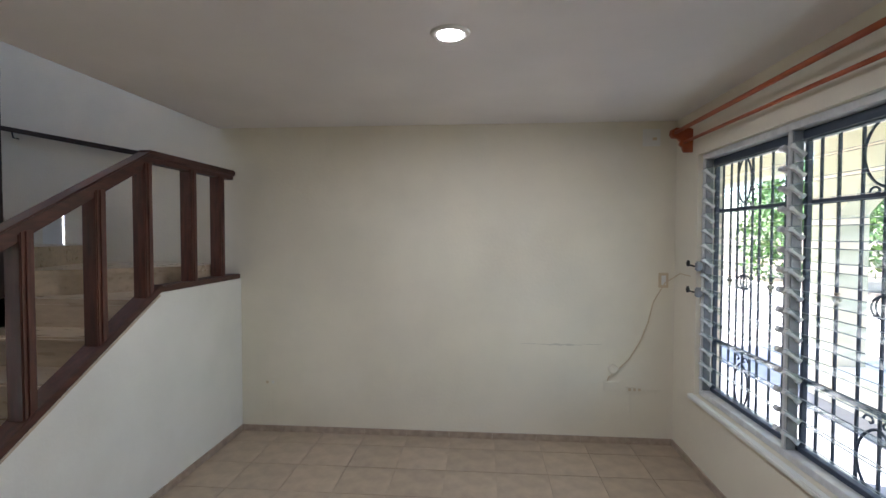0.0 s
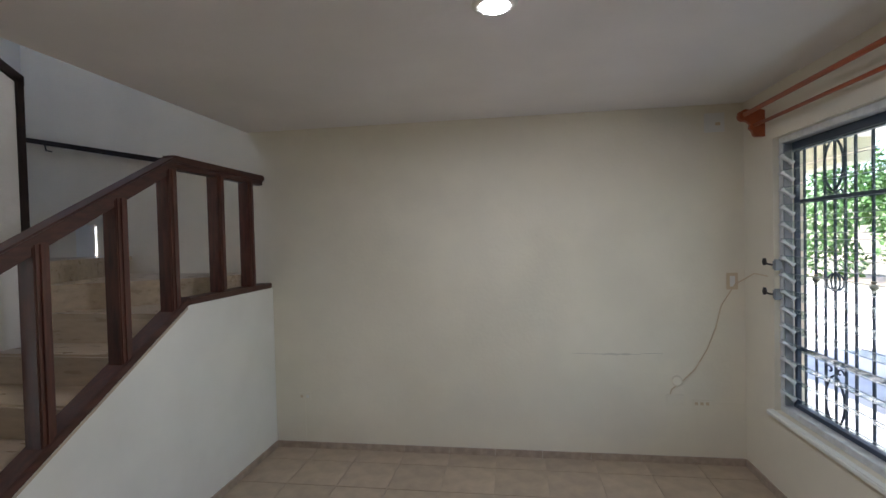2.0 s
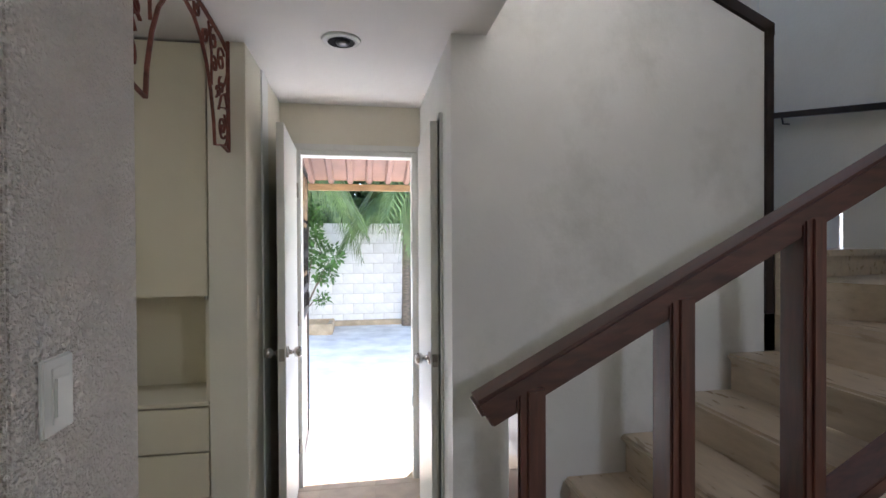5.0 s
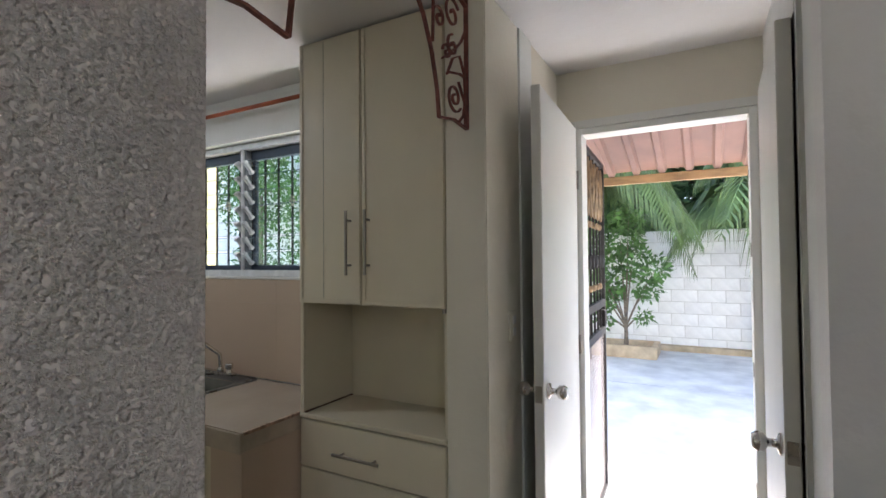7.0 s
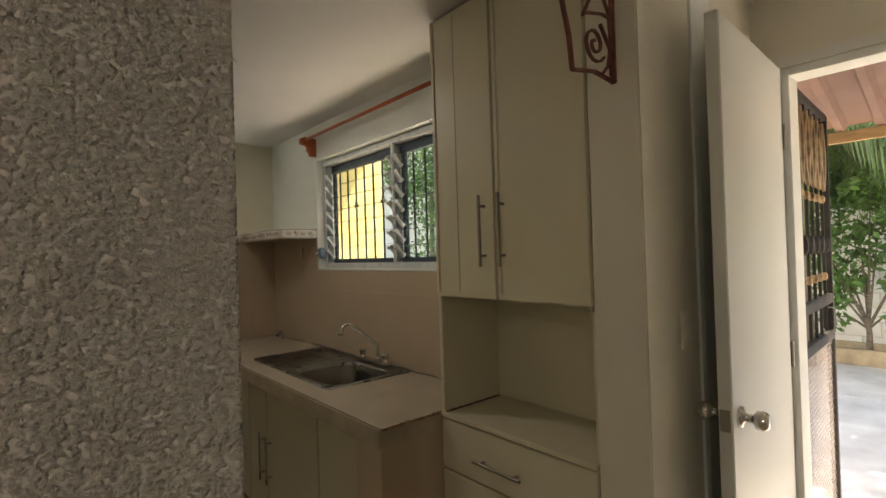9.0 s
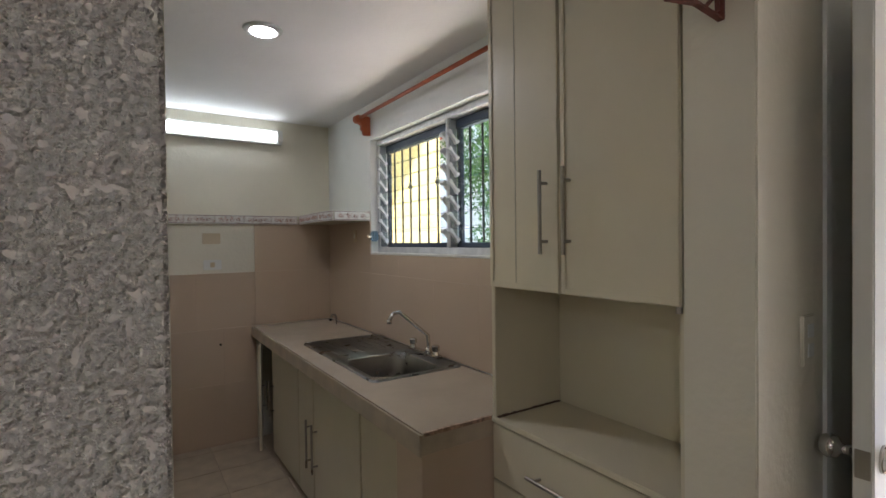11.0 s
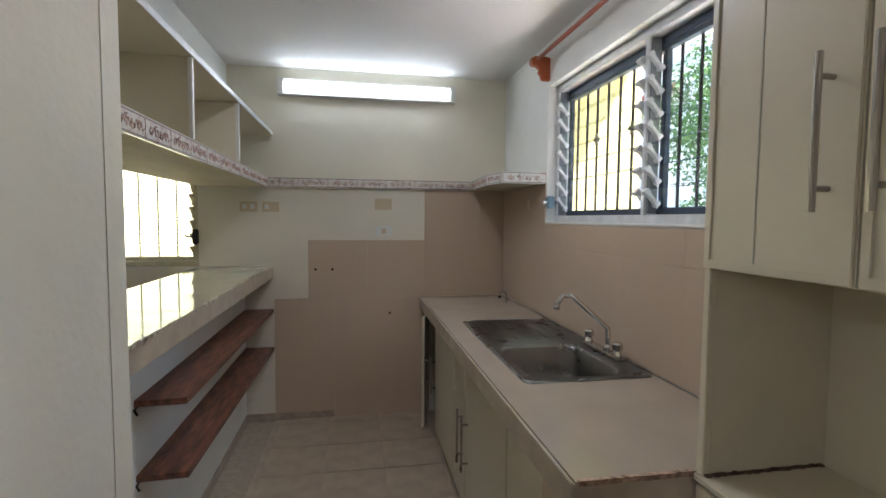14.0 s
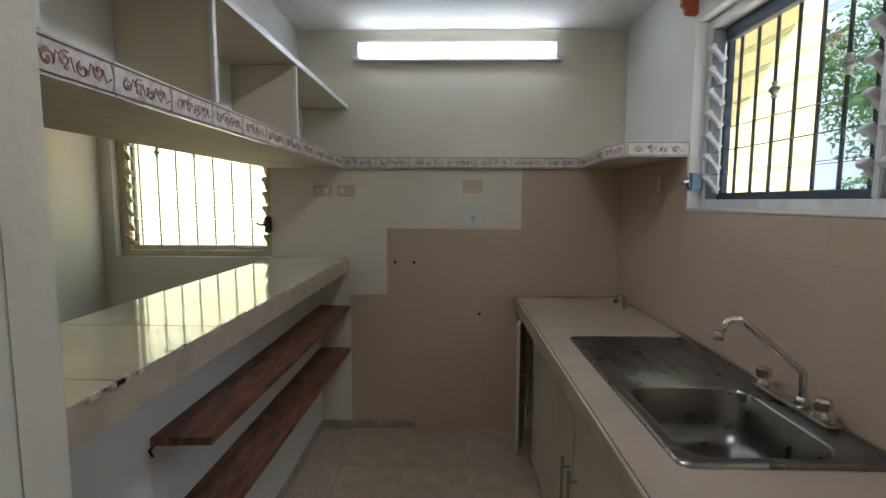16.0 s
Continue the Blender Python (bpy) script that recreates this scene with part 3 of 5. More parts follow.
# dining window
# Window metal with the alley's warm light put into its colour.
WARMLIT = mat("warm_lit_metal", (0.60, 0.53, 0.34), 0.5, scale=20, vary=0.08)
sw, sh = W_S[1] - W_S[0], W_S[3] - W_S[2]
mS = pose(W_S[1], YS - 0.05, W_S[2], 0, 0, 180)
jalousie("window_3", "aluminium louvred dining window", mS, sw, sh, [], 0.087, 45, scr=WARMLIT, metal=WARMLIT)
grille("sand-painted iron grille outside the dining window", mS @ pose(0, 0.085, 0), sw, sh, [0.08 + 0.117 * i for i in range(8)], (0.02, sh - 0.02), mat("sand_iron", (0.50, 0.43, 0.26), 0.6), knots=[(0.197, 0.64), (0.431, 0.64), (0.665, 0.64)], br=0.0042, twist=False)
op = thing("window_crank", "dark crank of the dining window", "window crank", pose(W_S[0] + 0.01, YS + 0.03, 1.266))
part("housing", B((-0.015, -0.03, -0.05), (0.015, 0.02, 0.05), 0.008), IRONB, op)
part("arm", tube(bmesh.new(), [(0, 0.02, 0), (0.03, 0.04, 0.0), (0.05, 0.05, 0.012)], 0.006, 6), IRONB, op)


# ---- things: living room ----
def downlight(x, y, on, label):
    d = thing("downlight", label, "ceiling light", pose(x, y, CE))
    part("trim_ring", turned(bmesh.new(), [(0.045, -0.002), (0.062, -0.011), (0.078, -0.009), (0.084, 0.0)], (0, 0, 0), 28), PLATEW, d, smooth=True)
    if on:
        part("diffuser", turned(bmesh.new(), [(0.055, -0.004), (0.05, -0.014), (0.03, -0.019), (0.01, -0.02)], (0, 0, 0), 24), LED, d, smooth=True)
    else:
        # Shallow disc, no real recess: the shade inside is its black colour.
        part("cup", turned(bmesh.new(), [(0.058, -0.0125), (0.056, -0.0115), (0.02, -0.011)], (0, 0, 0), 24), BLACK, d)
        part("bulb", turned(bmesh.new(), [(0.03, -0.012), (0.026, -0.02), (0.01, -0.024)], (0, 0.006, 0), 16), STEEL, d, smooth=True)
    return d


downlight(-0.366, 2.66, True, "round white ceiling downlight, switched on")
downlight(-2.747, -0.846, True, "round white ceiling downlight in the kitchen, switched on")
downlight(-3.20, 1.307, False, "round recessed downlight, switched off")


def rod(a, b, r, mate, name="curtain_rod", label=""):
    t = thing(name, label, "curtain rod")
    part("rod", tube(bmesh.new(), [a, b], r, 10), mate, t, smooth=True)
    return t


def bracket(t, c, sign, big=1.0):
    """A carved wooden bracket in a plane across the wall; c on the wall, sign tells which way the room lies along x."""
    pts = [(0, 0.05), (0.03, 0.06), (0.06, 0.055), (0.095, 0.06), (0.125, 0.045), (0.13, 0.02), (0.115, 0.0), (0.085, -0.005), (0.07, -0.02), (0.075, -0.04), (0.06, -0.055), (0.055, -0.075), (0.045, -0.085), (0, -0.085)]
    bm = prism(bmesh.new(), [(c[0] + sign * x * big, c[2] + z * big) for x, z in pts], c[1] - 0.012, c[1] + 0.012, "y")
    part("rod_bracket", bm, ROD, t)
    for x, z, r in ((0.1, 0.025, 0.026),):
        part("rod_end", turned(bmesh.new(), [(r * big, -0.02), (r * big * 1.05, 0), (r * big, 0.02)], (c[0] + sign * x * big, c[1], c[2] + z * big), 14, "y"), ROD, t)


cr = rod((XE - 0.115, 4.05, 2.250), (XE - 0.115, 2.18, 2.252), 0.013, ROD, label="double orange-brown wooden curtain rod above the large window")
part("rod", tube(bmesh.new(), [(XE - 0.055, 4.05, 2.185), (XE - 0.055, 2.18, 2.172)], 0.010, 10), ROD, cr, smooth=True)
bracket(cr, (XE, 4.055, 2.215), -1, 1.15)
bracket(cr, (XE, 2.165, 2.218), -1, 1.3)
wd = thing("curtain_wand", "orange-brown turned wooden wand hanging from a ring", "curtain wand")
ts = [2 * math.pi * i / 16 for i in range(17)]
part("ring", tube(bmesh.new(), [(XE - 0.055 + 0.022 * math.cos(t), 2.274, 2.155 + 0.03 * math.sin(t)) for t in ts], 0.006, 6), ROD, wd)
part("chain", tube(bmesh.new(), [(XE - 0.055, 2.274, 2.125), (XE - 0.052, 2.274, 2.085)], 0.003, 5), NICKEL, wd)
part("wand", turned(bmesh.new(), [(0.006, 0), (0.012, -0.02), (0.009, -0.08), (0.009, -0.46), (0.015, -0.48), (0.009, -0.50), (0.015, -0.52), (0.010, -0.54), (0.012, -0.58), (0.017, -0.615), (0.012, -0.65), (0.004, -0.66)], (XE - 0.052, 2.274, 2.085), 10), ROD, wd, smooth=True)


def plate(name, label, m, w, h, holes, color, cat="socket"):
    """A wall plate; local x along the wall, y out of it, z up."""
    p = thing(name, label, cat, m)
    part("plate", B((-w / 2, 0, -h / 2), (w / 2, 0.009, h / 2), 0.003), color, p)
    for x, z, a, b, mt in holes:
        part("insert", B((x - a / 2, 0.009, z - b / 2), (x + a / 2, 0.0115, z + b / 2), 0.0008), mt, p)
    return p


FN = lambda x, z: pose(x, YN, z, 0, 0, 180)      # on the far wall
FS = lambda x, z: pose(x, YS, z)                 # on the kitchen's back wall
plate("light_switch", "almond plastic light switch plate beside the window", FN(1.097, 1.227), 0.07, 0.11, [(0, 0, 0.032, 0.07, PLATEW)], PLATE, "light switch")
plate("junction_box", "white plastic junction box under the ceiling", FN(0.998, 2.27), 0.125, 0.125, [(-0.02, -0.01, 0.03, 0.02, PLATE)], PLATEW, "junction box")
plate("wall_socket", "cream double socket on the far wall", FN(-1.90, 0.393), 0.10, 0.055, [(-0.025, 0, 0.02, 0.02, PLATEW), (0.02, 0, 0.02, 0.02, PLATE)], CREAM)
plate("wall_socket", "cream double socket on the wall by the cable", FN(0.90, 0.41), 0.12, 0.05, [(-0.035, 0, 0.02, 0.02, PLATE), (0.0, 0, 0.02, 0.02, PLATE), (0.035, 0, 0.02, 0.02, PLATE)], CREAM)
plate("cable_plate", "cream blank cable plate low on the wall", FN(0.735, 0.43), 0.12, 0.075, [(0, 0, 0.10, 0.055, CREAM)], CREAM, "cable plate")
rc = thing("round_cable_box", "round cream cable rosette on the wall", "cable box")
part("cover", turned(bmesh.new(), [(0.035, 0), (0.035, -0.014), (0.028, -0.02)], (0.745, YN, 0.56), 18, "y"), CREAM, rc)
cb = thing("loose_cable", "thin pale cable drooping from the window crank", "cable")
part("cable", tube(bmesh.new(), [(1.13, 3.93, 1.29), (1.10, 4.02, 1.30), (1.06, 4.18, 1.22), (1.02, 4.29, 1.07), (0.99, 4.305, 0.92), (0.94, 4.308, 0.78), (0.86, 4.309, 0.64), (0.77, 4.309, 0.55), (0.71, 4.309, 0.50), (0.70, 4.309, 0.47)], 0.004, 6), PLATE, cb)
gr = thing("wall_conduit", "thin painted cable raceway on the wall", "cable raceway")
for a, b in (((-1.905, 0.08), (-1.895, 0.365)), ((0.868, 0.07), (0.876, 0.385)), ((0.96, 0.405), (1.17, 0.413))):
    part("raceway", B((a[0], YN - 0.004, a[1]), (b[0], YN - 0.0005, b[1]), 0.001), CREAM, gr)

# scuffs on the far wall
SCUFF = mat("faint_scuff", (0.60, 0.56, 0.47), 0.7, scale=14, vary=0.06)
sc = thing("wall_scuff", "faint grey scuff marks and hairline on the cream wall", "wall scuff")
for x0, x1, z, w in ((0.20, 0.52, 0.735, 0.011), (0.06, 0.20, 0.738, 0.003), (0.52, 0.66, 0.742, 0.003)):
    n = 12
    xs_ = [x0 + (x1 - x0) * i / n for i in range(n + 1)]
    up_ = [(x, z + w * (0.5 + 0.4 * math.sin(i * 1.7)) * math.sin(math.pi * (i + 0.3) / (n + 0.6))) for i, x in enumerate(xs_)]
    dn_ = [(x, z - 0.002 - w * (0.4 + 0.4 * math.sin(i * 2.3 + 1)) * math.sin(math.pi * (i + 0.3) / (n + 0.6))) for i, x in enumerate(xs_)][::-1]
    part("scuff", prism(bmesh.new(), up_ + dn_, YN - 0.0008, YN - 0.0003, "y"), SCUFF, sc)

# switch on the stucco wall end
sp = plate("light_switch", "white rocker light switch on the rough stucco wall", pose(-1.96, 0.893, 1.272), 0.08, 0.125, [(0, 0, 0.04, 0.09, PLATEW)], PLATEW, "light switch")
part("rocker", B((-0.018, 0.0115, -0.035), (0.018, 0.016, 0.03), 0.002), PLATEW, sp)
plate("light_switch", "white light switch in the corridor behind the door", pose(-3.52, 0.893, 1.22), 0.07, 0.115, [(0.0, 0.022, 0.03, 0.03, PLATEW), (0, -0.022, 0.03, 0.03, PLATEW)], CREAM, "light switch")


# ---- iron arch in the kitchen opening ----
arch = thing("iron_arch", "rust-red wrought iron arch with scrolls in the kitchen opening", "iron arch")
AY, XC = 0.824, -2.788


def spiral(cx, cz, r0, a0, turns, sgn=1, n=26):
    return [(cx + r0 * (1 - 0.85 * i / n) * math.cos(a0 + sgn * turns * 2 * math.pi * i / n), AY, cz + r0 * (1 - 0.85 * i / n) * math.sin(a0 + sgn * turns * 2 * math.pi * i / n)) for i in range(n + 1)]


for s in (-1, 1):
    X = lambda d: XC + s * d
    part("upright", B((X(0.503) - 0.0045, AY - 0.008, 1.913), (X(0.503) + 0.0045, AY + 0.008, CE), 0.001), RUST, arch)
    part("foot_bar", tube(bmesh.new(), [(X(0.50), AY, 1.916), (X(0.405), AY, 1.925), (X(0.305), AY, 1.908)], 0.0034, 4, flat=(0, 1, 0)), RUST, arch)
    pts = [(X(0.305), AY, 1.908), (X(0.295), AY, 1.99), (X(0.262), AY, 2.10), (X(0.215), AY, 2.19), (X(0.15), AY, 2.262), (X(0.075), AY, 2.305), (X(0.0), AY, 2.318)]
    part("arch_bar", tube(bmesh.new(), pts, 0.0034, 4, flat=(0, 1, 0)), RUST, arch)
    part("top_bar", tube(bmesh.new(), [(X(0.505), AY, 2.34), (X(0.40), AY, 2.365), (X(0.2), AY, 2.38), (X(0.0), AY, 2.384)], 0.004, 4, flat=(0, 1, 0)), RUST, arch)
    for cx, cz, r, a, tn, sg in ((0.412, 2.0, 0.05, -2.6, 1.7, -s), (0.40, 2.165, 0.038, 1.57, 1.3, s), (0.36, 2.13, 0.028, 0, 1.2, -s), (0.40, 2.27, 0.055, 2.5, 1.4, s), (0.31, 2.22, 0.035, 0.5, 1.3, -s),
                                 (0.30, 2.315, 0.045, 1.2, 1.3, s), (0.19, 2.29, 0.034, 2.2, 1.3, -s), (0.11, 2.345, 0.032, 0.3, 1.3, s), (0.03, 2.352, 0.026, 1, 1.3, -s)):
        part("scroll", tube(bmesh.new(), spiral(X(cx), cz, r, a, tn, sg), 0.0026, 4, flat=(0, 1, 0)), RUST, arch)
    loop = [(0.40, 1.925), (0.44, 1.925), (0.475, 1.955), (0.492, 2.02), (0.485, 2.10), (0.45, 2.15), (0.40, 2.125), (0.36, 2.06)]
    part("scroll", tube(bmesh.new(), [(X(q), AY, z) for q, z in loop], 0.0026, 4, flat=(0, 1, 0)), RUST, arch)
    for a, b in (((0.49, 1.93), (0.44, 2.06)), ((0.49, 2.09), (0.37, 2.07)), ((0.47, 2.21), (0.33, 2.10)), ((0.24, 2.36), (0.27, 2.13)), ((0.50, 2.30), (0.46, 2.20))):
        m = ((a[0] + b[0]) / 2 + 0.02, (a[1] + b[1]) / 2 + 0.01)
        part("stem", tube(bmesh.new(), [(X(a[0]), AY, a[1]), (X(m[0]), AY, m[1]), (X(b[0]), AY, b[1])], 0.0026, 4, flat=(0, 1, 0)), RUST, arch)


# ---- doors ----
def knobset(par, x, y, z, axis="y"):
    for s in (-1, 1):
        pr = [(0.03, 0.018 * s), (0.028, 0.026 * s), (0.012, 0.03 * s), (0.011, 0.05 * s), (0.024, 0.058 * s), (0.027, 0.075 * s), (0.02, 0.088 * s), (0.006, 0.09 * s)]
        part("knob", turned(bmesh.new(), pr, (x, y, z), 16, axis), CHROME, par, "brushed metal door knob", smooth=True)


def leaf(name, label, hinge, ang, w, z0, z1, knob_z):
    d = thing(name, label, "door", pose(*hinge, 0, 0, ang))
    part("panel", B((0.002, -0.018, z0), (w, 0.018, z1), 0.002), DOORP, d)
    part("edge_strip", B((w + 0.0005, -0.016, z0), (w + 0.003, 0.016, z1), 0.0005), DOORP, d)
    knobset(d, w - 0.06, 0, knob_z)
    part("latch_plate", B((w + 0.003, -0.013, knob_z - 0.03), (w + 0.005, 0.013, knob_z + 0.03), 0.001), NICKEL, d)
    for z in (z0 + 0.25, (z0 + z1) / 2, z1 - 0.25):
        part("hinge", turned(bmesh.new(), [(0.007, -0.045), (0.007, 0.045)], (0, 0.022, z), 8), NICKEL, d)
    return d


leaf("back_door", "off-white steel door standing open against the corridor", (DOORX + 0.02, 0.974, 0), 2.6, 0.68, 0.015, 2.10, 0.985)
leaf("closet_door", "white door ajar with a round metal knob", (-3.925, 1.735, 0), -1.0, 0.60, 0.015, 2.09, 0.965)
for nm, u0, u1, zt in (("door_frame_back", 0.99, 1.735, 2.1),):
    fr = thing(nm, "white metal frame of the back door", "", kind="structure")
    for a, b in (((DOORX - 0.10, u0 - 0.0, -0.05), (DOORX + 0.012, u0 + 0.025, zt)), ((DOORX - 0.10, u1 - 0.03, -0.05), (DOORX + 0.012, u1, zt)), ((DOORX - 0.10, u0 + 0.026, zt - 0.03), (DOORX + 0.012, u1 - 0.031, zt)),
                 ((DOORX + 0.001, u0 - 0.04, -0.05), (DOORX + 0.016, u0 - 0.002, zt + 0.04)), ((DOORX + 0.001, u1 + 0.002, -0.05), (DOORX + 0.016, 1.757, zt + 0.04)), ((DOORX + 0.001, u0 - 0.001, zt + 0.002), (DOORX + 0.016, u1 + 0.001, zt + 0.04))):
        part("frame_bar", B(a, b, 0.002), DOORP, fr)
    for z in (0.5, 1.0, 1.5):
        part("strike", B((DOORX - 0.02, u1 - 0.034, z - 0.03), (DOORX + 0.0, u1 - 0.0305, z + 0.03), 0.001), NICKEL, fr)
cf = thing("door_frame_closet", "white jamb of the closet door", "", kind="structure")
for a, b in (((-3.96, 1.748, 0), (-3.93, 1.86, 2.12)), ((-3.32, 1.748, 0), (-3.29, 1.86, 2.12)), ((-3.929, 1.748, 2.1), (-3.321, 1.86, 2.13))):
    part("jamb", B(a, b, 0.002), DOORP, cf)
th = part("threshold", B((DOORX - 0.14, 0.99, -0.06), (DOORX + 0.02, 1.735, -0.001), 0.004), MARBLE, None, "pale stone threshold of the back door", "structure")


# ---- kitchen ----
TS = 0.402
tiles = []
wt = thing("wall_tiling", "pinkish-beige wall tiles stepped along the kitchen walls", "", kind="structure")


def tile_wall(axis, face, out, spans):
    for u0, u1, z0, z1 in spans:
        a, b, c, d = u0 + 0.0003, u1 - 0.0003, z0 + 0.0003, z1 - 0.0003
        p = ((a, face, c), (b, face + out * 0.007, d)) if axis == "y" else ((face, a, c), (face + out * 0.007, b, d))
        part("tile", B(*p), WALLT, wt)


rows = [0.0, 0.441, 0.843, 1.245]
sp_ = []
for i in range(3):
    z0, z1 = rows[i], rows[i + 1]
    us = [-2.003, -2.227, -2.629, -3.03] if i == 1 or i == 0 else [-2.227, -2.629, -3.03]
    if i < 2:
        us = [-2.003, -2.405, -2.807, -3.03]
    sp_ += [(b, a, z0, z1) for a, b in zip(us, us[1:])]
sp_ += [(-3.43, -3.03, 0.843, 1.245), (XK + 0.001, -3.43, 0.843, 1.245), (-3.43, -3.03, 1.245, 1.61), (XK + 0.001, -3.43, 1.245, 1.61)]
tile_wall("y", YS, 1, sp_)
ys = [YS + 0.009, -2.04, -1.65, -1.25, -0.85, -0.45, 0.035]
tile_wall("x", XK, 1, [(a, b, 0.845, 1.245) for a, b in zip(ys, ys[1:])] + [(a, b, 1.245, 1.372) for a, b in zip(ys[2:], ys[3:])] + [(ys[0], ys[1], 1.245, 1.60), (ys[1], ys[2], 1.245, 1.60)])
hs = thing("drilled_holes", "small dark drilled holes in the wall tiles", "wall holes")
for x, z in ((-2.276, 1.042), (-2.389, 1.042), (-2.785, 0.728)):
    part("hole", turned(bmesh.new(), [(0.009, 0), (0.009, -0.0015)], (x, YS + 0.0075, z), 10, "y"), BLACK, hs)
plate("wall_socket", "almond double socket above the bar", FS(-1.846, 1.468), 0.112, 0.068, [(-0.025, 0, 0.026, 0.03, PLATEW), (0.025, 0, 0.026, 0.03, PLATEW)], PLATE)
plate("wall_socket", "almond double socket beside another above the bar", FS(-1.987, 1.468), 0.108, 0.068, [(-0.025, 0, 0.026, 0.03, PLATE), (0.025, 0, 0.026, 0.03, PLATEW)], PLATE)
plate("blank_plate", "almond blank plate on the kitchen wall", FS(-2.738, 1.495), 0.118, 0.078, [], PLATE, "blank plate")
plate("wall_socket", "white single socket above the wall tiles", FS(-2.742, 1.307), 0.118, 0.072, [(0, 0, 0.03, 0.035, PLATE)], PLATEW)
plate("light_switch", "narrow cream switch on the tiled wall", pose(XK + 0.007, -1.90, 1.50, 0, 0, -90), 0.045, 0.09, [(0, 0, 0.02, 0.03, PLATEW)], PLATE, "light switch")

# bar with its two boards
bar = thing("bar_counter", "beige bar counter with a glossy tiled top", "bar counter")
part("slab", prism(bmesh.new(), [(-1.995, YS + 0.001), (-1.53, YS + 0.001), (-1.53, -0.30), (-1.985, -0.30)], 0.990, 1.063, "z"), EDGE, bar)
wear = bmesh.new()
rng = random.Random(9)
for k in range(46):
    y = -0.34 - 2.05 * rng.random() ** 0.8
    w = 0.006 + 0.022 * rng.random()
    box(wear, (-1.9905, y - w, 1.062 - 0.006 * rng.random()), (-1.984 + 0.004 * rng.random(), y + w, 1.0693), 0.0015)
part("chipped_edge", wear, mat("chipped_glaze", (0.62, 0.55, 0.45), 0.8, scale=60, vary=0.25), bar, "chipped and worn tile edge", kind="stuff")
for i, (a, b) in enumerate(((YS + 0.003, -2.04), (-2.038, -1.64), (-1.638, -1.24), (-1.238, -0.84), (-0.838, -0.44), (-0.438, -0.305))):
    part("tile", B((-1.988, a, 1.063), (-1.532, b, 1.0685), 0.001), BARTOP, bar)
for z, xo in ((0.775, 0.0), (0.513, 0.01)):
    s = thing("shelf_board", "reddish-brown stained wooden shelf board under the bar", "shelf", group="boards under the bar")
    part("board", prism(bmesh.new(), [(-1.998, YS + 0.008), (-1.814, YS + 0.008), (-1.79, -0.78), (-1.976, -0.79)], z - 0.022, z), SHELFW, s)
    part("bracket", tube(bmesh.new(), [(-1.818, -0.80, z - 0.023), (-1.818, -0.77, z - 0.03), (-1.83, -0.765, z - 0.045)], 0.004, 6), IRONB, s)

# border shelf round the kitchen
REL = mat("border_flower", (0.48, 0.31, 0.26), 0.25, scale=60, vary=0.3)
BORD = mat("floral_border_tile", (0.72, 0.68, 0.64), 0.2, scale=38, vary=0.05, stain=0.9, stain_scale=34, tint=(0.42, 0.20, 0.15), rvar=0.05)
LINE = mat("border_line", (0.16, 0.09, 0.07), 0.3)
SHU = mat("shelf_underside", (0.62, 0.56, 0.42), 0.7, scale=3, vary=0.06, bump=0.6, bscale=14, stain=0.5, stain_scale=5, tint=(0.48, 0.40, 0.26), stretch=(3, 1, 1))
sh = thing("wall_shelf", "plastered shelf with a floral tile border round the kitchen", "wall shelf")
SZ0, SZ1 = 1.602, 1.662
part("slab", prism(bmesh.new(), [(-1.965, YS + 0.001), (-1.53, YS + 0.001), (-1.53, -0.277), (-1.99, -0.277), (-1.98, -1.4)], SZ0, SZ1, "z"), SHU, sh)
part("slab", B((-3.36, YS + 0.001, SZ0 + 0.001), (-1.966, YS + 0.022, SZ1)), SHU, sh)
part("slab", prism(bmesh.new(), [(XK + 0.001, YS + 0.001), (-3.37, YS + 0.001), (-3.33, -1.86), (-3.35, -1.80), (-3.36, -1.655), (XK + 0.001, -1.655)], SZ0, SZ1, "z"), SHU, sh)


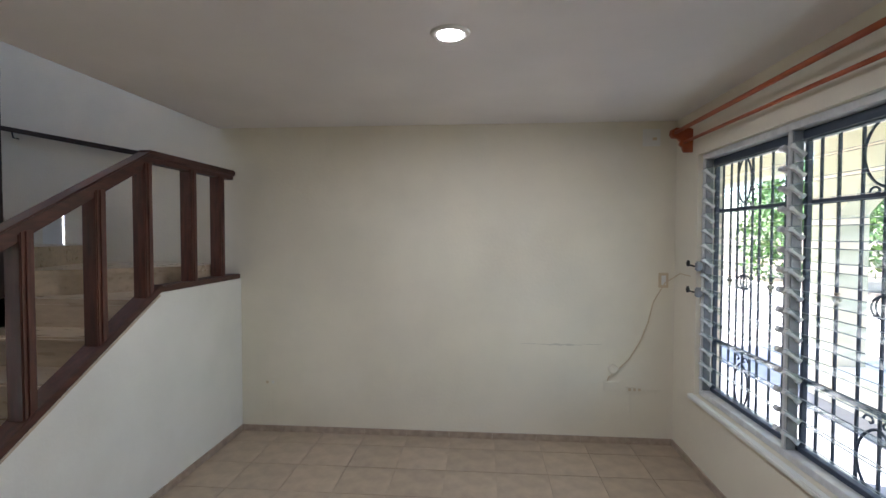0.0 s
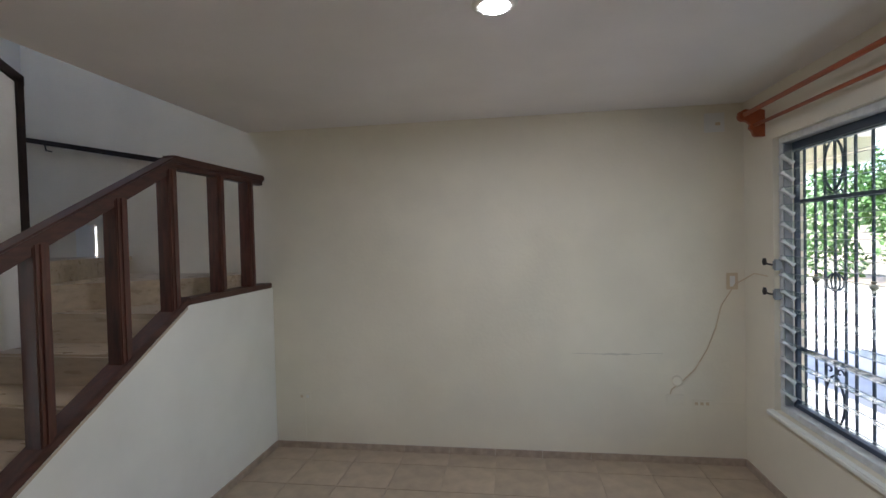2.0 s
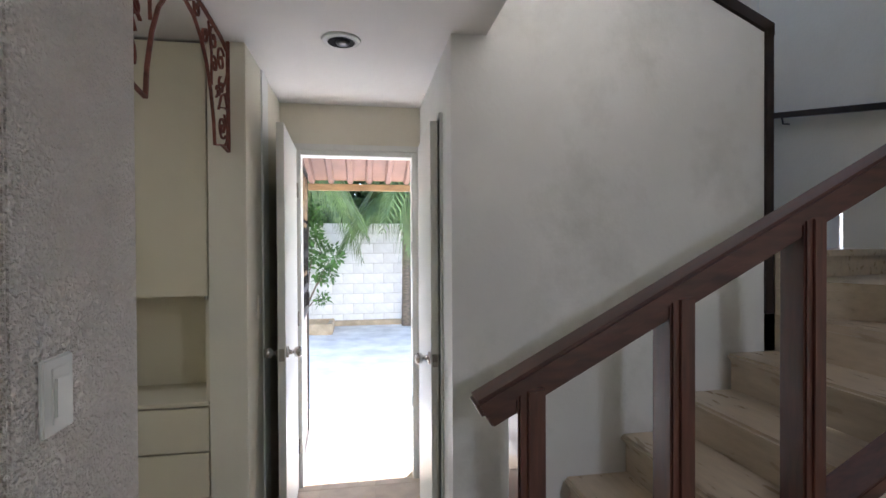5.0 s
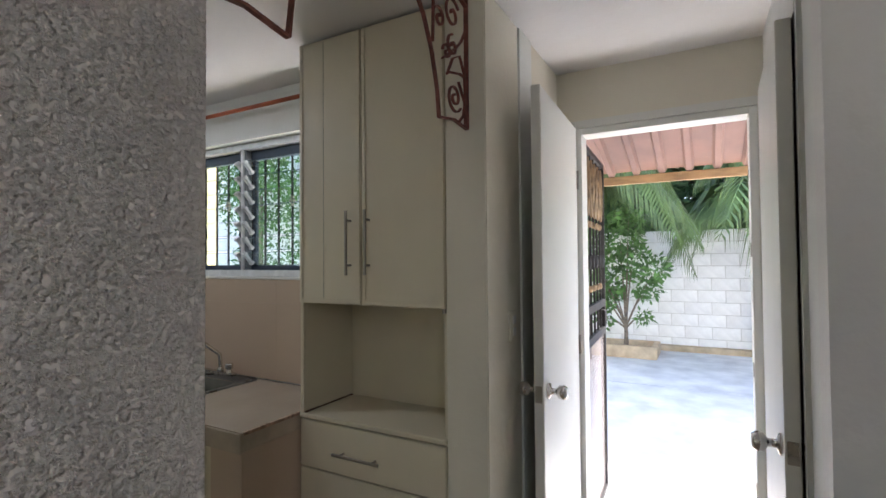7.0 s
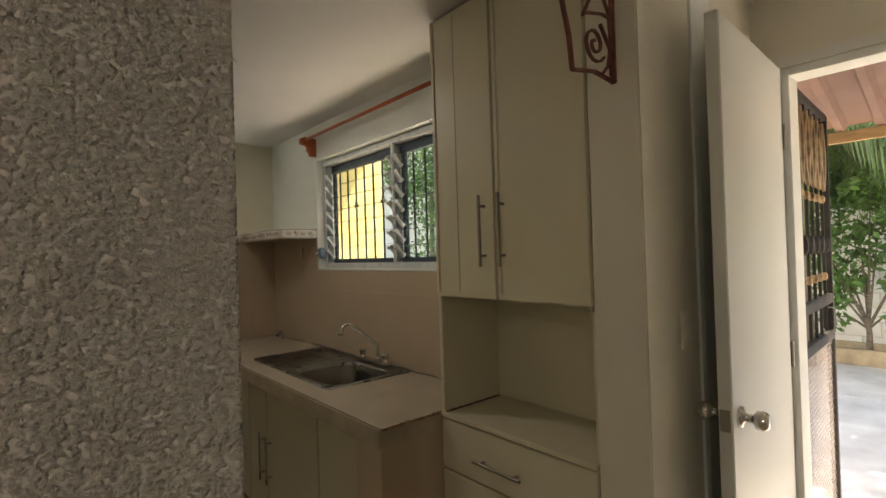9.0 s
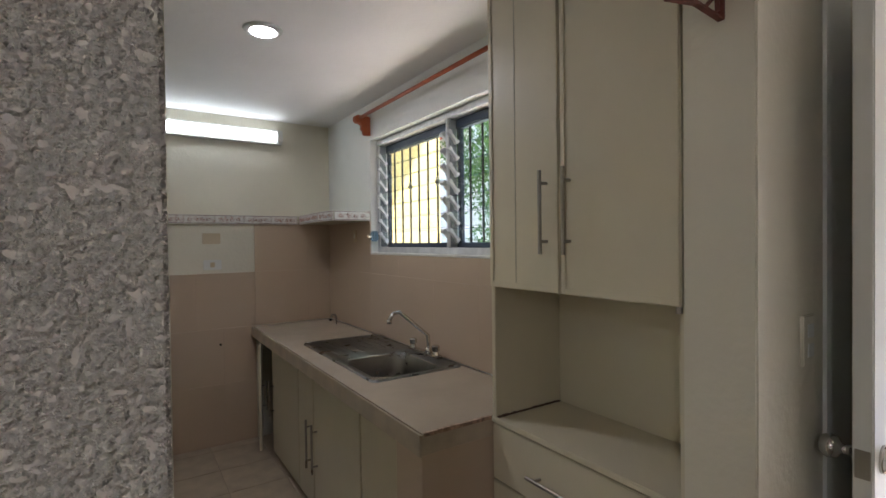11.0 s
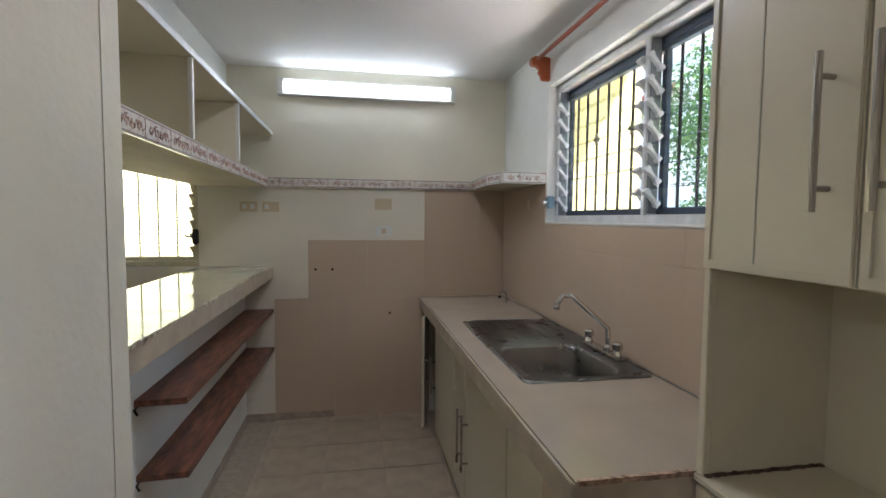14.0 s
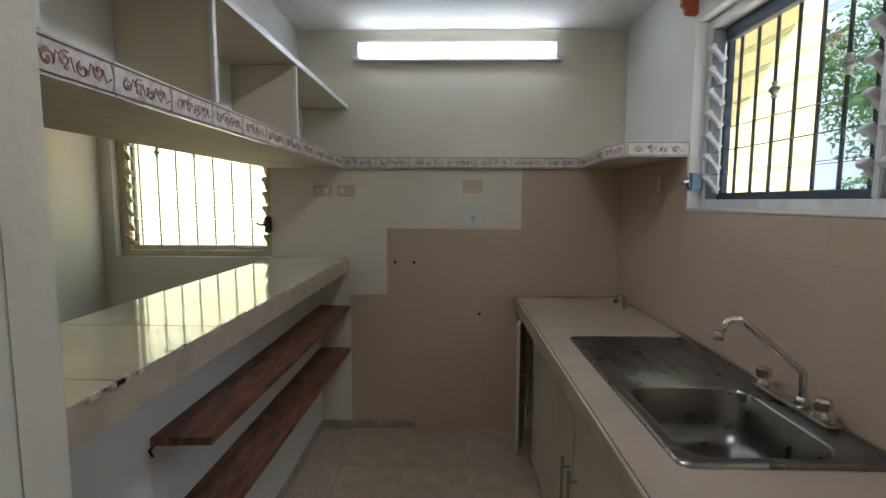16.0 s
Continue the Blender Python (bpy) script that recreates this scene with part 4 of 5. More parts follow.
def border(a, b, n):
    a, b = Vector((*a, 0)), Vector((*b, 0))
    d = (b - a) / n
    o = Vector((d.y, -d.x, 0)).normalized()
    for i in range(n):
        p, q = a + d * i + d * 0.008, a + d * (i + 1) - d * 0.008
        bm = prism(bmesh.new(), [(p.x, p.y), (q.x, q.y), (q.x + o.x * 0.008, q.y + o.y * 0.008), (p.x + o.x * 0.008, p.y + o.y * 0.008)], SZ0 - 0.002, SZ1 + 0.003, "z")
        t = part("border_tile", bm, BORD, sh)
        for z in (SZ0 + 0.004, SZ1 - 0.003):
            bm = prism(bmesh.new(), [(p.x + o.x * 0.0081, p.y + o.y * 0.0081), (q.x + o.x * 0.0081, q.y + o.y * 0.0081), (q.x + o.x * 0.0095, q.y + o.y * 0.0095), (p.x + o.x * 0.0095, p.y + o.y * 0.0095)], z - 0.0015, z + 0.0015, "z")
            part("line", bm, LINE, t)
        bm = bmesh.new()
        rng = random.Random(i)
        u, zc, ln = d.normalized(), (SZ0 + SZ1) / 2, d.length
        face = p + o * 0.0085

        def on(a, h, out=0.0):
            return face + u * a + o * out + Vector((0, 0, zc + h))
        for k in range(4):
            a0, side = ln * (0.17 + 0.20 * k), 1 if k % 2 else -1
            r0 = 0.013 + 0.003 * rng.random()
            curl = [on(a0 + r0 * (1 - 0.8 * q / 12) * math.cos(q * 0.62 + k), side * 0.004 + r0 * (1 - 0.8 * q / 12) * math.sin(q * 0.62 + k)) for q in range(13)]
            tube(bm, curl, 0.0019, 4)
            stem = [on(a0 + r0 * 0.8, side * 0.010), on(a0 + ln * 0.10, -side * 0.012), on(a0 + ln * 0.18, -side * 0.002)]
            tube(bm, stem, 0.0015, 4)
            for q in range(3):
                g = rng.random() * 6.28
                c = on(a0 + 0.010 * math.cos(g), 0.009 * math.sin(g))
                turned(bm, [(0.0052, -0.001), (0.0038, 0.0022), (0.001, 0.003)], c, 6, "x" if abs(o.x) > abs(o.y) else "y")
        tube(bm, [on(ln * 0.955, 0.024), on(ln * 0.985, 0.0), on(ln * 0.955, -0.024)], 0.0012, 4)
        part("relief", bm, REL, t)


border((-1.99, -0.28), (-1.98, -1.4), 6)
border((-1.98, -1.4), (-1.965, YS + 0.035), 5)
border((-1.975, YS + 0.023), (-3.35, YS + 0.023), 7)
border((-3.371, -2.42), (-3.331, -1.86), 3)
border((-3.36, -1.655), (XK + 0.004, -1.655), 1)
border((-3.331, -1.86), (-3.36, -1.66), 1)

# open cupboard on the shelf
up = thing("open_cupboard", "white open cupboard without doors on the shelf", "cupboard")
part("back_panel", B((-1.735, YS + 0.002, SZ1 + 0.001), (-1.722, -0.28, 1.945)), WHITE, up)
part("top_board", B((-2.0, YS + 0.002, 1.945), (-1.722, -0.28, 1.962), 0.001), CAB, up)
part("edge_trim", B((-2.004, YS + 0.002, 1.943), (-2.0005, -0.28, 1.966), 0.001), ALU, up)
for y in (-1.53, -0.86, -0.30):
    part("divider", B((-1.984, y - 0.008, SZ1 + 0.004), (-1.736, y + 0.008, 1.944), 0.001), CAB, up)
    part("edge_trim", B((-1.998, y - 0.010, SZ1 + 0.004), (-1.9845, y + 0.010, 1.9425), 0.002), PLATEW, up)

# fluorescent fixture
fx = thing("tube_fixture", "white fluorescent wall fixture, switched on", "wall lamp")
part("housing", B((-3.24, YS + 0.001, 2.205), (-2.04, YS + 0.045, 2.315), 0.006), PLATEW, fx)
part("diffuser", B((-3.194, YS + 0.0455, 2.228), (-2.086, YS + 0.072, 2.292), 0.010), TUBE, fx)
for x0, x1 in ((-3.236, -3.1955), (-2.0845, -2.044)):
    part("end_cap", B((x0, YS + 0.0455, 2.218), (x1, YS + 0.075, 2.308), 0.006), PLATEW, fx)

# counter
CZ = 0.84
ct = thing("kitchen_worktop", "beige tiled worktop with a worn front edge", "worktop")
SB = (-3.505, -3.155, -1.01, -0.60)
for i, (a, b) in enumerate((((XK + 0.009, YS + 0.009), (-3.005, SB[2])), ((XK + 0.009, SB[2]), (SB[0], SB[3])), ((SB[1], SB[2]), (-3.005, SB[3])), ((XK + 0.009, SB[3]), (-3.005, 0.038)))):
    part("slab", B((a[0], a[1], CZ - 0.07), (b[0], b[1], CZ - 0.006)), EDGE, ct)
    part("top", B((a[0], a[1], CZ - 0.006), (b[0] - (0.004 if b[0] > -3.1 else 0), b[1], CZ)), COUNTER, ct)
part("front_lip", B((-3.0045, YS + 0.01, CZ - 0.075), (-2.998, 0.04, CZ - 0.001), 0.002), EDGE, ct)
part("end_pier", B((XK + 0.01, -0.135, 0.0), (-3.006, 0.0385, CZ - 0.0705)), WALLT, ct)
chip = bmesh.new()
rng = random.Random(4)
for k in range(26):
    x = -3.02 - 0.27 * k / 26
    box(chip, (x - 0.009, 0.030 + 0.004 * rng.random(), CZ - 0.01), (x + 0.004, 0.0405 + 0.003 * rng.random(), CZ + 0.001 + 0.002 * rng.random()))
part("chipped_edge", chip, mat("chipped_grout", (0.45, 0.30, 0.22), 0.9, scale=60, vary=0.3), ct)


def handle(par, x, y, z, ln=0.2, vertical=True, s=1, r=0.006):
    """A bar handle on a front that faces s along x."""
    bm = bmesh.new()
    d = (0, 0, ln / 2) if vertical else (0, ln / 2, 0)
    c = Vector((x + s * 0.03, y, z))
    tube(bm, [c - Vector(d), c + Vector(d)], r, 10)
    for q in (-0.7, 0.7):
        p = c + Vector(d) * q
        tube(bm, [p - Vector((s * 0.03, 0, 0)), p], r * 0.8, 8)
    return part("handle", bm, NICKEL, par, "brushed metal bar handle")


cab = thing("base_cabinet", "cream base cabinet with plain doors under the worktop", "base cabinet")
part("carcass", B((-3.58, -2.08, 0.05), (-3.07, -0.14, 0.66)), CAB, cab)
part("top_rail", B((-3.10, -2.08, 0.661), (-3.07, -0.14, CZ - 0.0715)), CAB, cab)
part("inner_shadow_gap", B((-3.58, YS + 0.01, 0.05), (-3.30, -2.085, 0.66)), CAB, cab)
for a, b, hy in ((-2.055, -1.455, None), (-1.445, -1.185, -1.22), (-1.175, -0.56, -1.125), (-0.55, -0.15, None)):
    dr = part("door", B((-3.069, a, 0.03), (-3.05, b, CZ - 0.09), 0.003), CAB, cab)
    if hy:
        handle(dr, -3.05, hy, 0.37, 0.26)
part("door", B((-3.045, -2.04, 0.745), (-3.0405, -0.57, 0.762)), CAB, cab)
handle(cab, -3.05, -2.02, 0.40, 0.24)
od = part("door", B((0, -0.009, 0.03), (0.345, 0.009, CZ - 0.085), 0.003), CAB, cab)
od.matrix_basis = pose(-3.06, YS + 0.02, 0, 0, 0, 76)
oh = handle(od, 0, 0, 0, 0.2)
oh.matrix_basis = pose(0.31, 0.01, 0.4, 0, 0, 90)

# sink
sk = thing("kitchen_sink", "stainless steel sink with drainboard, scratched", "sink")


def rrect(x0, x1, y0, y1, r, z, n=6):
    pts = []
    for cx, cy, a in ((x1 - r, y1 - r, 0), (x0 + r, y1 - r, 90), (x0 + r, y0 + r, 180), (x1 - r, y0 + r, 270)):
        for i in range(n + 1):
            t = radians(a + 90 * i / n)
            pts.append((cx + r * math.cos(t), cy + r * math.sin(t), z))
    return pts


def loft(rings, close=True):
    bm = bmesh.new()
    vs = [[bm.verts.new(p) for p in r] for r in rings]
    for a, b in zip(vs, vs[1:]):
        for i in range(len(a)):
            bm.faces.new((a[i], a[(i + 1) % len(a)], b[(i + 1) % len(a)], b[i]))
    if close:
        bm.faces.new(vs[-1])
    bmesh.ops.recalc_face_normals(bm, faces=bm.faces)
    return bm


R = (-3.598, -3.112, -1.556, -0.556)
x0, x1, y0, y1 = SB
part("basin", loft([rrect(R[0], R[1], R[2], R[3], 0.03, CZ + 0.0005), rrect(R[0] + 0.004, R[1] - 0.004, R[2] + 0.004, R[3] - 0.004, 0.03, CZ + 0.009),
                    rrect(R[0] + 0.016, R[1] - 0.016, R[2] + 0.016, R[3] - 0.016, 0.025, CZ + 0.0055),
                    rrect(x0 - 0.006, x1 + 0.006, y0 - 0.006, y1 + 0.006, 0.075, CZ + 0.005), rrect(x0 + 0.002, x1 - 0.002, y0 + 0.002, y1 - 0.002, 0.07, CZ - 0.004),
                    rrect(x0 + 0.012, x1 - 0.012, y0 + 0.012, y1 - 0.012, 0.065, CZ - 0.10), rrect(x0 + 0.03, x1 - 0.03, y0 + 0.03, y1 - 0.03, 0.05, CZ - 0.145),
                    rrect(x0 + 0.07, x1 - 0.07, y0 + 0.07, y1 - 0.07, 0.03, CZ - 0.15), rrect((x0 + x1) / 2 - 0.04, (x0 + x1) / 2 + 0.04, (y0 + y1) / 2 - 0.04, (y0 + y1) / 2 + 0.04, 0.03, CZ - 0.158)]), STEEL, sk, smooth=True)
part("drain", turned(bmesh.new(), [(0.04, 0.0), (0.038, 0.004), (0.02, 0.001)], ((x0 + x1) / 2, (y0 + y1) / 2, CZ - 0.157), 18), CHROME, sk)
for i in range(8):
    x = -3.53 + 0.05 * i
    part("drain_rib", tube(bmesh.new(), [(x, -1.48, CZ + 0.005), (x, -1.12, CZ + 0.005)], 0.003, 6), STEEL, sk)
part("overflow_dot", turned(bmesh.new(), [(0.008, 0), (0.006, 0.001)], (-3.50, -1.12, CZ + 0.0055), 10), BLACK, sk)
FB, FE, FC, FT = Vector((-3.567, -0.835, 0.86)), Vector((-3.565, -0.837, 0.955)), Vector((-3.43, -0.90, 1.085)), Vector((-3.362, -0.885, 1.05))
fa = thing("faucet", "chrome two-handle faucet with a bent spout, dulled", "faucet")
part("deck_plate", B((-3.592, -1.035, CZ + 0.006), (-3.545, -0.72, CZ + 0.024), 0.008), CHROME, fa)
part("spout", tube(bmesh.new(), [FB, FB + Vector((0, 0, 0.05)), FE, FE.lerp(FC, 0.12), FE.lerp(FC, 0.9), FC, FC.lerp(FT, 0.5) + Vector((0.004, -0.006, 0.012)), FT], 0.0105, 12), CHROME, fa, smooth=True)
part("spout_collar", turned(bmesh.new(), [(0.02, 0), (0.018, 0.02), (0.013, 0.03)], (FB.x, FB.y, CZ + 0.02), 14), CHROME, fa, smooth=True)
part("spout_tip", tube(bmesh.new(), [FT + Vector((0, 0, 0.004)), FT - Vector((0, 0, 0.02))], 0.0135, 12), CHROME, fa, smooth=True)
for y in (-1.0, -0.765):
    part("tap_handle", turned(bmesh.new(), [(0.02, 0), (0.016, 0.012), (0.012, 0.018), (0.021, 0.024), (0.022, 0.045), (0.016, 0.052)], (-3.568, y, CZ + 0.022), 8), CHROME, fa)
pp = thing("gas_pipe", "short bent metal gas pipe on the worktop", "pipe")
part("pipe", tube(bmesh.new(), [(-3.54, -2.12, CZ), (-3.54, -2.12, CZ + 0.05), (-3.53, -2.115, CZ + 0.075), (-3.505, -2.11, CZ + 0.08), (-3.49, -2.105, CZ + 0.06)], 0.006, 8), NICKEL, pp, smooth=True)
part("pipe_end", turned(bmesh.new(), [(0.01, 0), (0.01, 0.015)], (-3.49, -2.105, CZ + 0.035), 8), BLACK, pp)

# tall cabinet
tc = thing("tall_cabinet", "cream tall cabinet with two doors, open niche and drawers", "tall cabinet")
TX = -3.292
part("side_panel", B((XK + 0.001, 0.043, 0.05), (TX - 0.02, 0.06, 2.376)), CAB, tc)
part("side_panel", B((XK + 0.001, 0.718, 0.05), (TX - 0.02, 0.735, 2.376)), CAB, tc)
part("back_panel", B((XK + 0.001, 0.061, 0.05), (XK + 0.012, 0.717, 2.376)), CAB, tc)
part("top_panel", B((XK + 0.013, 0.061, 2.36), (TX - 0.022, 0.717, 2.376)), CAB, tc)
part("niche_top", B((XK + 0.013, 0.061, 1.305), (TX - 0.022, 0.717, 1.32)), CAB, tc)
part("niche_board", B((XK + 0.013, 0.04, 0.822), (TX + 0.004, 0.733, 0.84), 0.003), CAB, tc)
part("niche_stile", B((TX - 0.0195, 0.042, 0.8405), (TX - 0.001, 0.062, 1.30), 0.002), CAB, tc)
for a, b, hy, gv in ((0.041, 0.362, 0.312, True), (0.368, 0.733, 0.403, False)):
    dr = part("door", B((TX - 0.018, a, 1.295), (TX, b, 2.378), 0.003), CAB, tc)
    fw = 0.018
    for p, q in (((TX + 0.0002, a + 0.002, 1.297), (TX + 0.004, b - 0.002, 1.297 + fw)), ((TX + 0.0002, a + 0.002, 1.297 + fw), (TX + 0.004, a + 0.002 + fw, 2.376)), ((TX + 0.0002, b - 0.002 - fw, 1.297 + fw), (TX + 0.004, b - 0.002, 2.376))):
        part("moulding", B(p, q, 0.0015), CAB, dr)
    if gv:
        # A thin raised strip; the groove's shade is put into its colour.
        part("groove", B((TX + 0.0002, 0.171, 1.316), (TX + 0.0012, 0.174, 2.37)), mat("groove_shade", (0.5, 0.46, 0.36), 0.6), dr)
    handle(dr, TX, hy, 1.537, 0.25)
part("catch", turned(bmesh.new(), [(0.008, 0), (0.008, 0.015)], (TX - 0.005, 0.726, 1.28), 8), NICKEL, tc)
for k, (a, b) in enumerate(((0.625, 0.815), (0.425, 0.618), (0.225, 0.418), (0.06, 0.218))):
    dr = part("drawer", B((TX - 0.018, 0.043, a), (TX, 0.732, b), 0.003), CAB, tc)
    handle(dr, TX, 0.35, (a + b) / 2 - 0.01, 0.22, False)
gp = bmesh.new()
for k in range(30):
    x = TX - 0.01 - 0.30 * k / 30
    box(gp, (x - 0.008, 0.060, 0.838), (x + 0.004, 0.068 + 0.004 * rng.random(), 0.842 + 0.003 * rng.random()))
part("worn_joint", gp, mat("worn_joint", (0.16, 0.10, 0.07), 0.9, scale=50, vary=0.3), tc)

# kitchen curtain rod
kr = rod((XK + 0.075, -1.64, 2.285), (XK + 0.075, 0.02, 2.285), 0.011, ROD, label="single orange-brown curtain rod over the kitchen window")
bracket(kr, (XK, -1.65, 2.25), 1, 0.9)
cv = part("cornice", B((XK + 0.001, YS + 0.02, 2.352), (XK + 0.005, 0.0, 2.366), 0.002), WHITE, None, "faint plaster line under the kitchen ceiling", "structure")


# ---- outdoors ----
ground = part("ground", B((-300, -300, -0.5), (300, 300, -0.13)), EARTH, None, "bare earth and grass ground", "structure")
patio = thing("pavement_patio", "grey concrete patio slabs with open joints", "", kind="structure")
for xa, xb in ((-8.125, -4.33), (-11.2, -8.14)):
    for ya, yb in ((-6, -2.01), (-1.99, 2.99), (3.01, 7)):
        part("slab", B((xa, ya, -0.2), (xb, yb, -0.06), 0.006), CONC, patio)
front = part("pavement_front", B((1.36, -4, -0.2), (3.35, 9, -0.05)), mat("porch_floor", (0.26, 0.27, 0.28), 0.5, scale=4, vary=0.1), None, "grey porch floor", "structure")
road = part("road", B((3.36, -14, -0.2), (9.5, 22, -0.09)), mat("bright_concrete", (0.50, 0.48, 0.45), 0.9, scale=1.5, vary=0.08), None, "sunlit pale concrete drive", "structure")

bw = thing("wall_block", "whitewashed concrete block wall behind the patio", "", kind="structure")
part("mortar", B((-10.98, -3, -0.2), (-10.83, 6.5, 1.93)), mat("mortar", (0.62, 0.61, 0.58), 0.95, scale=9), bw)
cm_ = bpy.data.meshes.new("block")
b_ = B((-0.01, -0.193, -0.0925), (0.01, 0.193, 0.0925), 0.004)
b_.to_mesh(cm_)
b_.free()
cm_.materials.append(BLOCKM)
for r in range(10):
    for c in range(24):
        o = new("block", cm_)
        o.parent, o.location = bw, (-10.822, -2.8 + 0.4 * c + (0.2 if r % 2 else 0), 0.04 + 0.2 * r)
kerb = part("wall_foot", B((-10.82, -3, -0.1), (-10.6, 6.5, 0.02), 0.02), CLAY, None, "earthy kerb at the foot of the block wall", "structure")
far_wall = part("wall_garden_side", B((-10.8, 6.6, -0.2), (-4.4, 6.75, 2.0)), BLOCKM, None, "pale garden wall", "structure")

# corrugated canopy
cn = thing("canopy", "reddish corrugated canopy over the back door", "canopy")
bm = bmesh.new()
prof, y = [], 0.2
while y < 2.6:
    prof += [(y, 0), (y + 0.10, 0), (y + 0.115, -0.03), (y + 0.145, -0.03), (y + 0.16, 0)]
    y += 0.16
va = [bm.verts.new((-4.32, p, 2.36 + q)) for p, q in prof]
vb = [bm.verts.new((-5.3, p, 2.06 + q)) for p, q in prof]
for i in range(len(prof) - 1):
    bm.faces.new((va[i], va[i + 1], vb[i + 1], vb[i]))
part("sheet", bm, CORR, cn)
part("edge_beam", B((-5.32, 0.2, 1.975), (-5.28, 2.6, 2.03), 0.003), mat("sun_bleached_timber", (0.38, 0.24, 0.12), 0.7, scale=6, vary=0.2, stretch=(4, 1, 4)), cn)
for y in (0.25, 2.5):
    part("rafter", tube(bmesh.new(), [(-4.31, y, 2.30), (-5.30, y, 2.0)], 0.02, 4), CORR, cn)

# iron gate standing open
mat_brass = mat("worn_bronze", (0.27, 0.18, 0.10), 0.4, 0.5, scale=20, vary=0.3)
gt = thing("iron_gate", "dark iron security gate with mesh, standing open outside", "gate", pose(DOORX - 0.12, 0.985, 0, 0, 0, 182.6))
gw_, gh = 0.70, 2.07
for a, b in (((0, -0.015, 0.03), (0.03, 0.015, gh)), ((gw_ - 0.03, -0.015, 0.03), (gw_, 0.015, gh)), ((0.031, -0.015, gh - 0.03), (gw_ - 0.031, 0.015, gh)), ((0.031, -0.015, 0.03), (gw_ - 0.031, 0.015, 0.06)),
             ((0.031, -0.015, 1.0), (gw_ - 0.031, 0.015, 1.045)), ((0.031, -0.015, 1.17), (gw_ - 0.031, 0.015, 1.215))):
    part("gate_frame", B(a, b, 0.002), IRONB, gt)
for i in range(1, 6):
    x = gw_ * i / 6
    part("gate_bar", B((x - 0.006, -0.006, 1.03), (x + 0.006, 0.006, gh - 0.03), 0.001), IRONB, gt)
    for s in (-1, 1):
        part("gate_curl", tube(bmesh.new(), [(x + s * 0.042 * math.sin(t / 12 * math.pi) ** 0.8, -0.008, 1.70 + 0.026 * t) for t in range(13)], 0.008, 6), mat_brass, gt)
    for z in (1.30, 1.66):
        part("gate_collar", turned(bmesh.new(), [(0.006, -0.02), (0.013, -0.008), (0.013, 0.008), (0.006, 0.02)], (x, 0, z), 8), mat_brass, gt)
    part("gate_leaf", turned(bmesh.new(), [(0.004, -0.04), (0.012, -0.02), (0.011, 0.02), (0.004, 0.04)], (x, -0.012, 1.45), 8), IRONB, gt)
mesh_ = bmesh.new()
for i in range(46):
    for s in (-1, 1):
        a = 0.03 + i * 0.03 - (0.64 if s > 0 else 0)
        za, zb = 0.06, 1.0
        # diagonal wires clipped to the frame
        xa, xb = (a, a + 0.64) if s > 0 else (a, a - 0.64)
        t0, t1 = sorted(((0.03 - xa) / (xb - xa), (gw_ - 0.03 - xa) / (xb - xa)))
        t0, t1 = max(0, t0), min(1, t1)
        if t1 - t0 > 0.02:
            p = (xa + (xb - xa) * t0, 0.002 * s, za + (zb - za) * t0)
            q = (xa + (xb - xa) * t1, 0.002 * s, za + (zb - za) * t1)
            tube(mesh_, [p, q], 0.0013, 3, cap=False)
part("gate_mesh", mesh_, mat("gate_wire", (0.34, 0.30, 0.29), 0.5, 0.3), gt, "thin grey diagonal wire mesh", kind="stuff")
part("lock_box", B((gw_ - 0.10, -0.025, 1.05), (gw_ - 0.031, 0.02, 1.15), 0.004), IRONB, gt)


def leaves(name, label, parent, blobs, n, size, material, seed, droop=0.3):
    """A crown: many small bent leaves scattered through overlapping clumps."""
    r = np.random.default_rng(seed)
    blobs = np.array(blobs, float)
    w = blobs[:, 3] ** 2
    pick = r.choice(len(blobs), n, p=w / w.sum())
    d = r.normal(size=(n, 3))
    d /= np.linalg.norm(d, axis=1)[:, None]
    c = blobs[pick, :3] + d * (blobs[pick, 3] * (0.45 + 0.6 * r.random(n) ** 0.6))[:, None]
    a = r.normal(size=(n, 3)) + d * 0.6 - np.array([0, 0, droop])
    a /= np.linalg.norm(a, axis=1)[:, None]
    s = np.cross(a, r.normal(size=(n, 3)))
    s /= np.linalg.norm(s, axis=1)[:, None]
    u = np.cross(a, s)
    L = (size * (0.6 + 0.8 * r.random(n)))[:, None]
    v = np.stack([c, c + a * L * 0.5 + s * L * 0.22 + u * L * 0.06, c + a * L, c + a * L * 0.5 - s * L * 0.22 + u * L * 0.06], 1).reshape(-1, 3)
    me = bpy.data.meshes.new(name)
    me.from_pydata(v.tolist(), [], [(4 * i, 4 * i + 1, 4 * i + 2, 4 * i + 3) for i in range(n)])
    me.materials.append(material)
    o = new(name, me)
    o.parent = parent
    return tagged(o, label, kind="stuff")


# potted tree by the block wall
pl = thing("planter", "low clay-coloured brick planter with a young tree", "planter")
for a, b in (((-10.36, -0.25, -0.06), (-10.27, 0.86, 0.13)), ((-9.79, -0.25, -0.06), (-9.70, 0.86, 0.13)), ((-10.269, -0.25, -0.06), (-9.791, -0.16, 0.125)), ((-10.269, 0.77, -0.06), (-9.791, 0.86, 0.125))):
    part("planter_side", B(a, b, 0.012), CLAY, pl)
part("soil", B((-10.269, -0.159, -0.06), (-9.791, 0.769, 0.05)), EARTH, pl)
yt = thing("young_tree", "young tree with thin branches and green leaves in a planter", "tree")
tb_ = bmesh.new()
TR = Vector((-10.0, 0.38, 0.02))
tube(tb_, [TR, TR + Vector((0, 0.01, 0.25)), TR + Vector((0.02, 0.0, 0.5))], 0.03, 8, rr=[0.04, 0.03, 0.024])
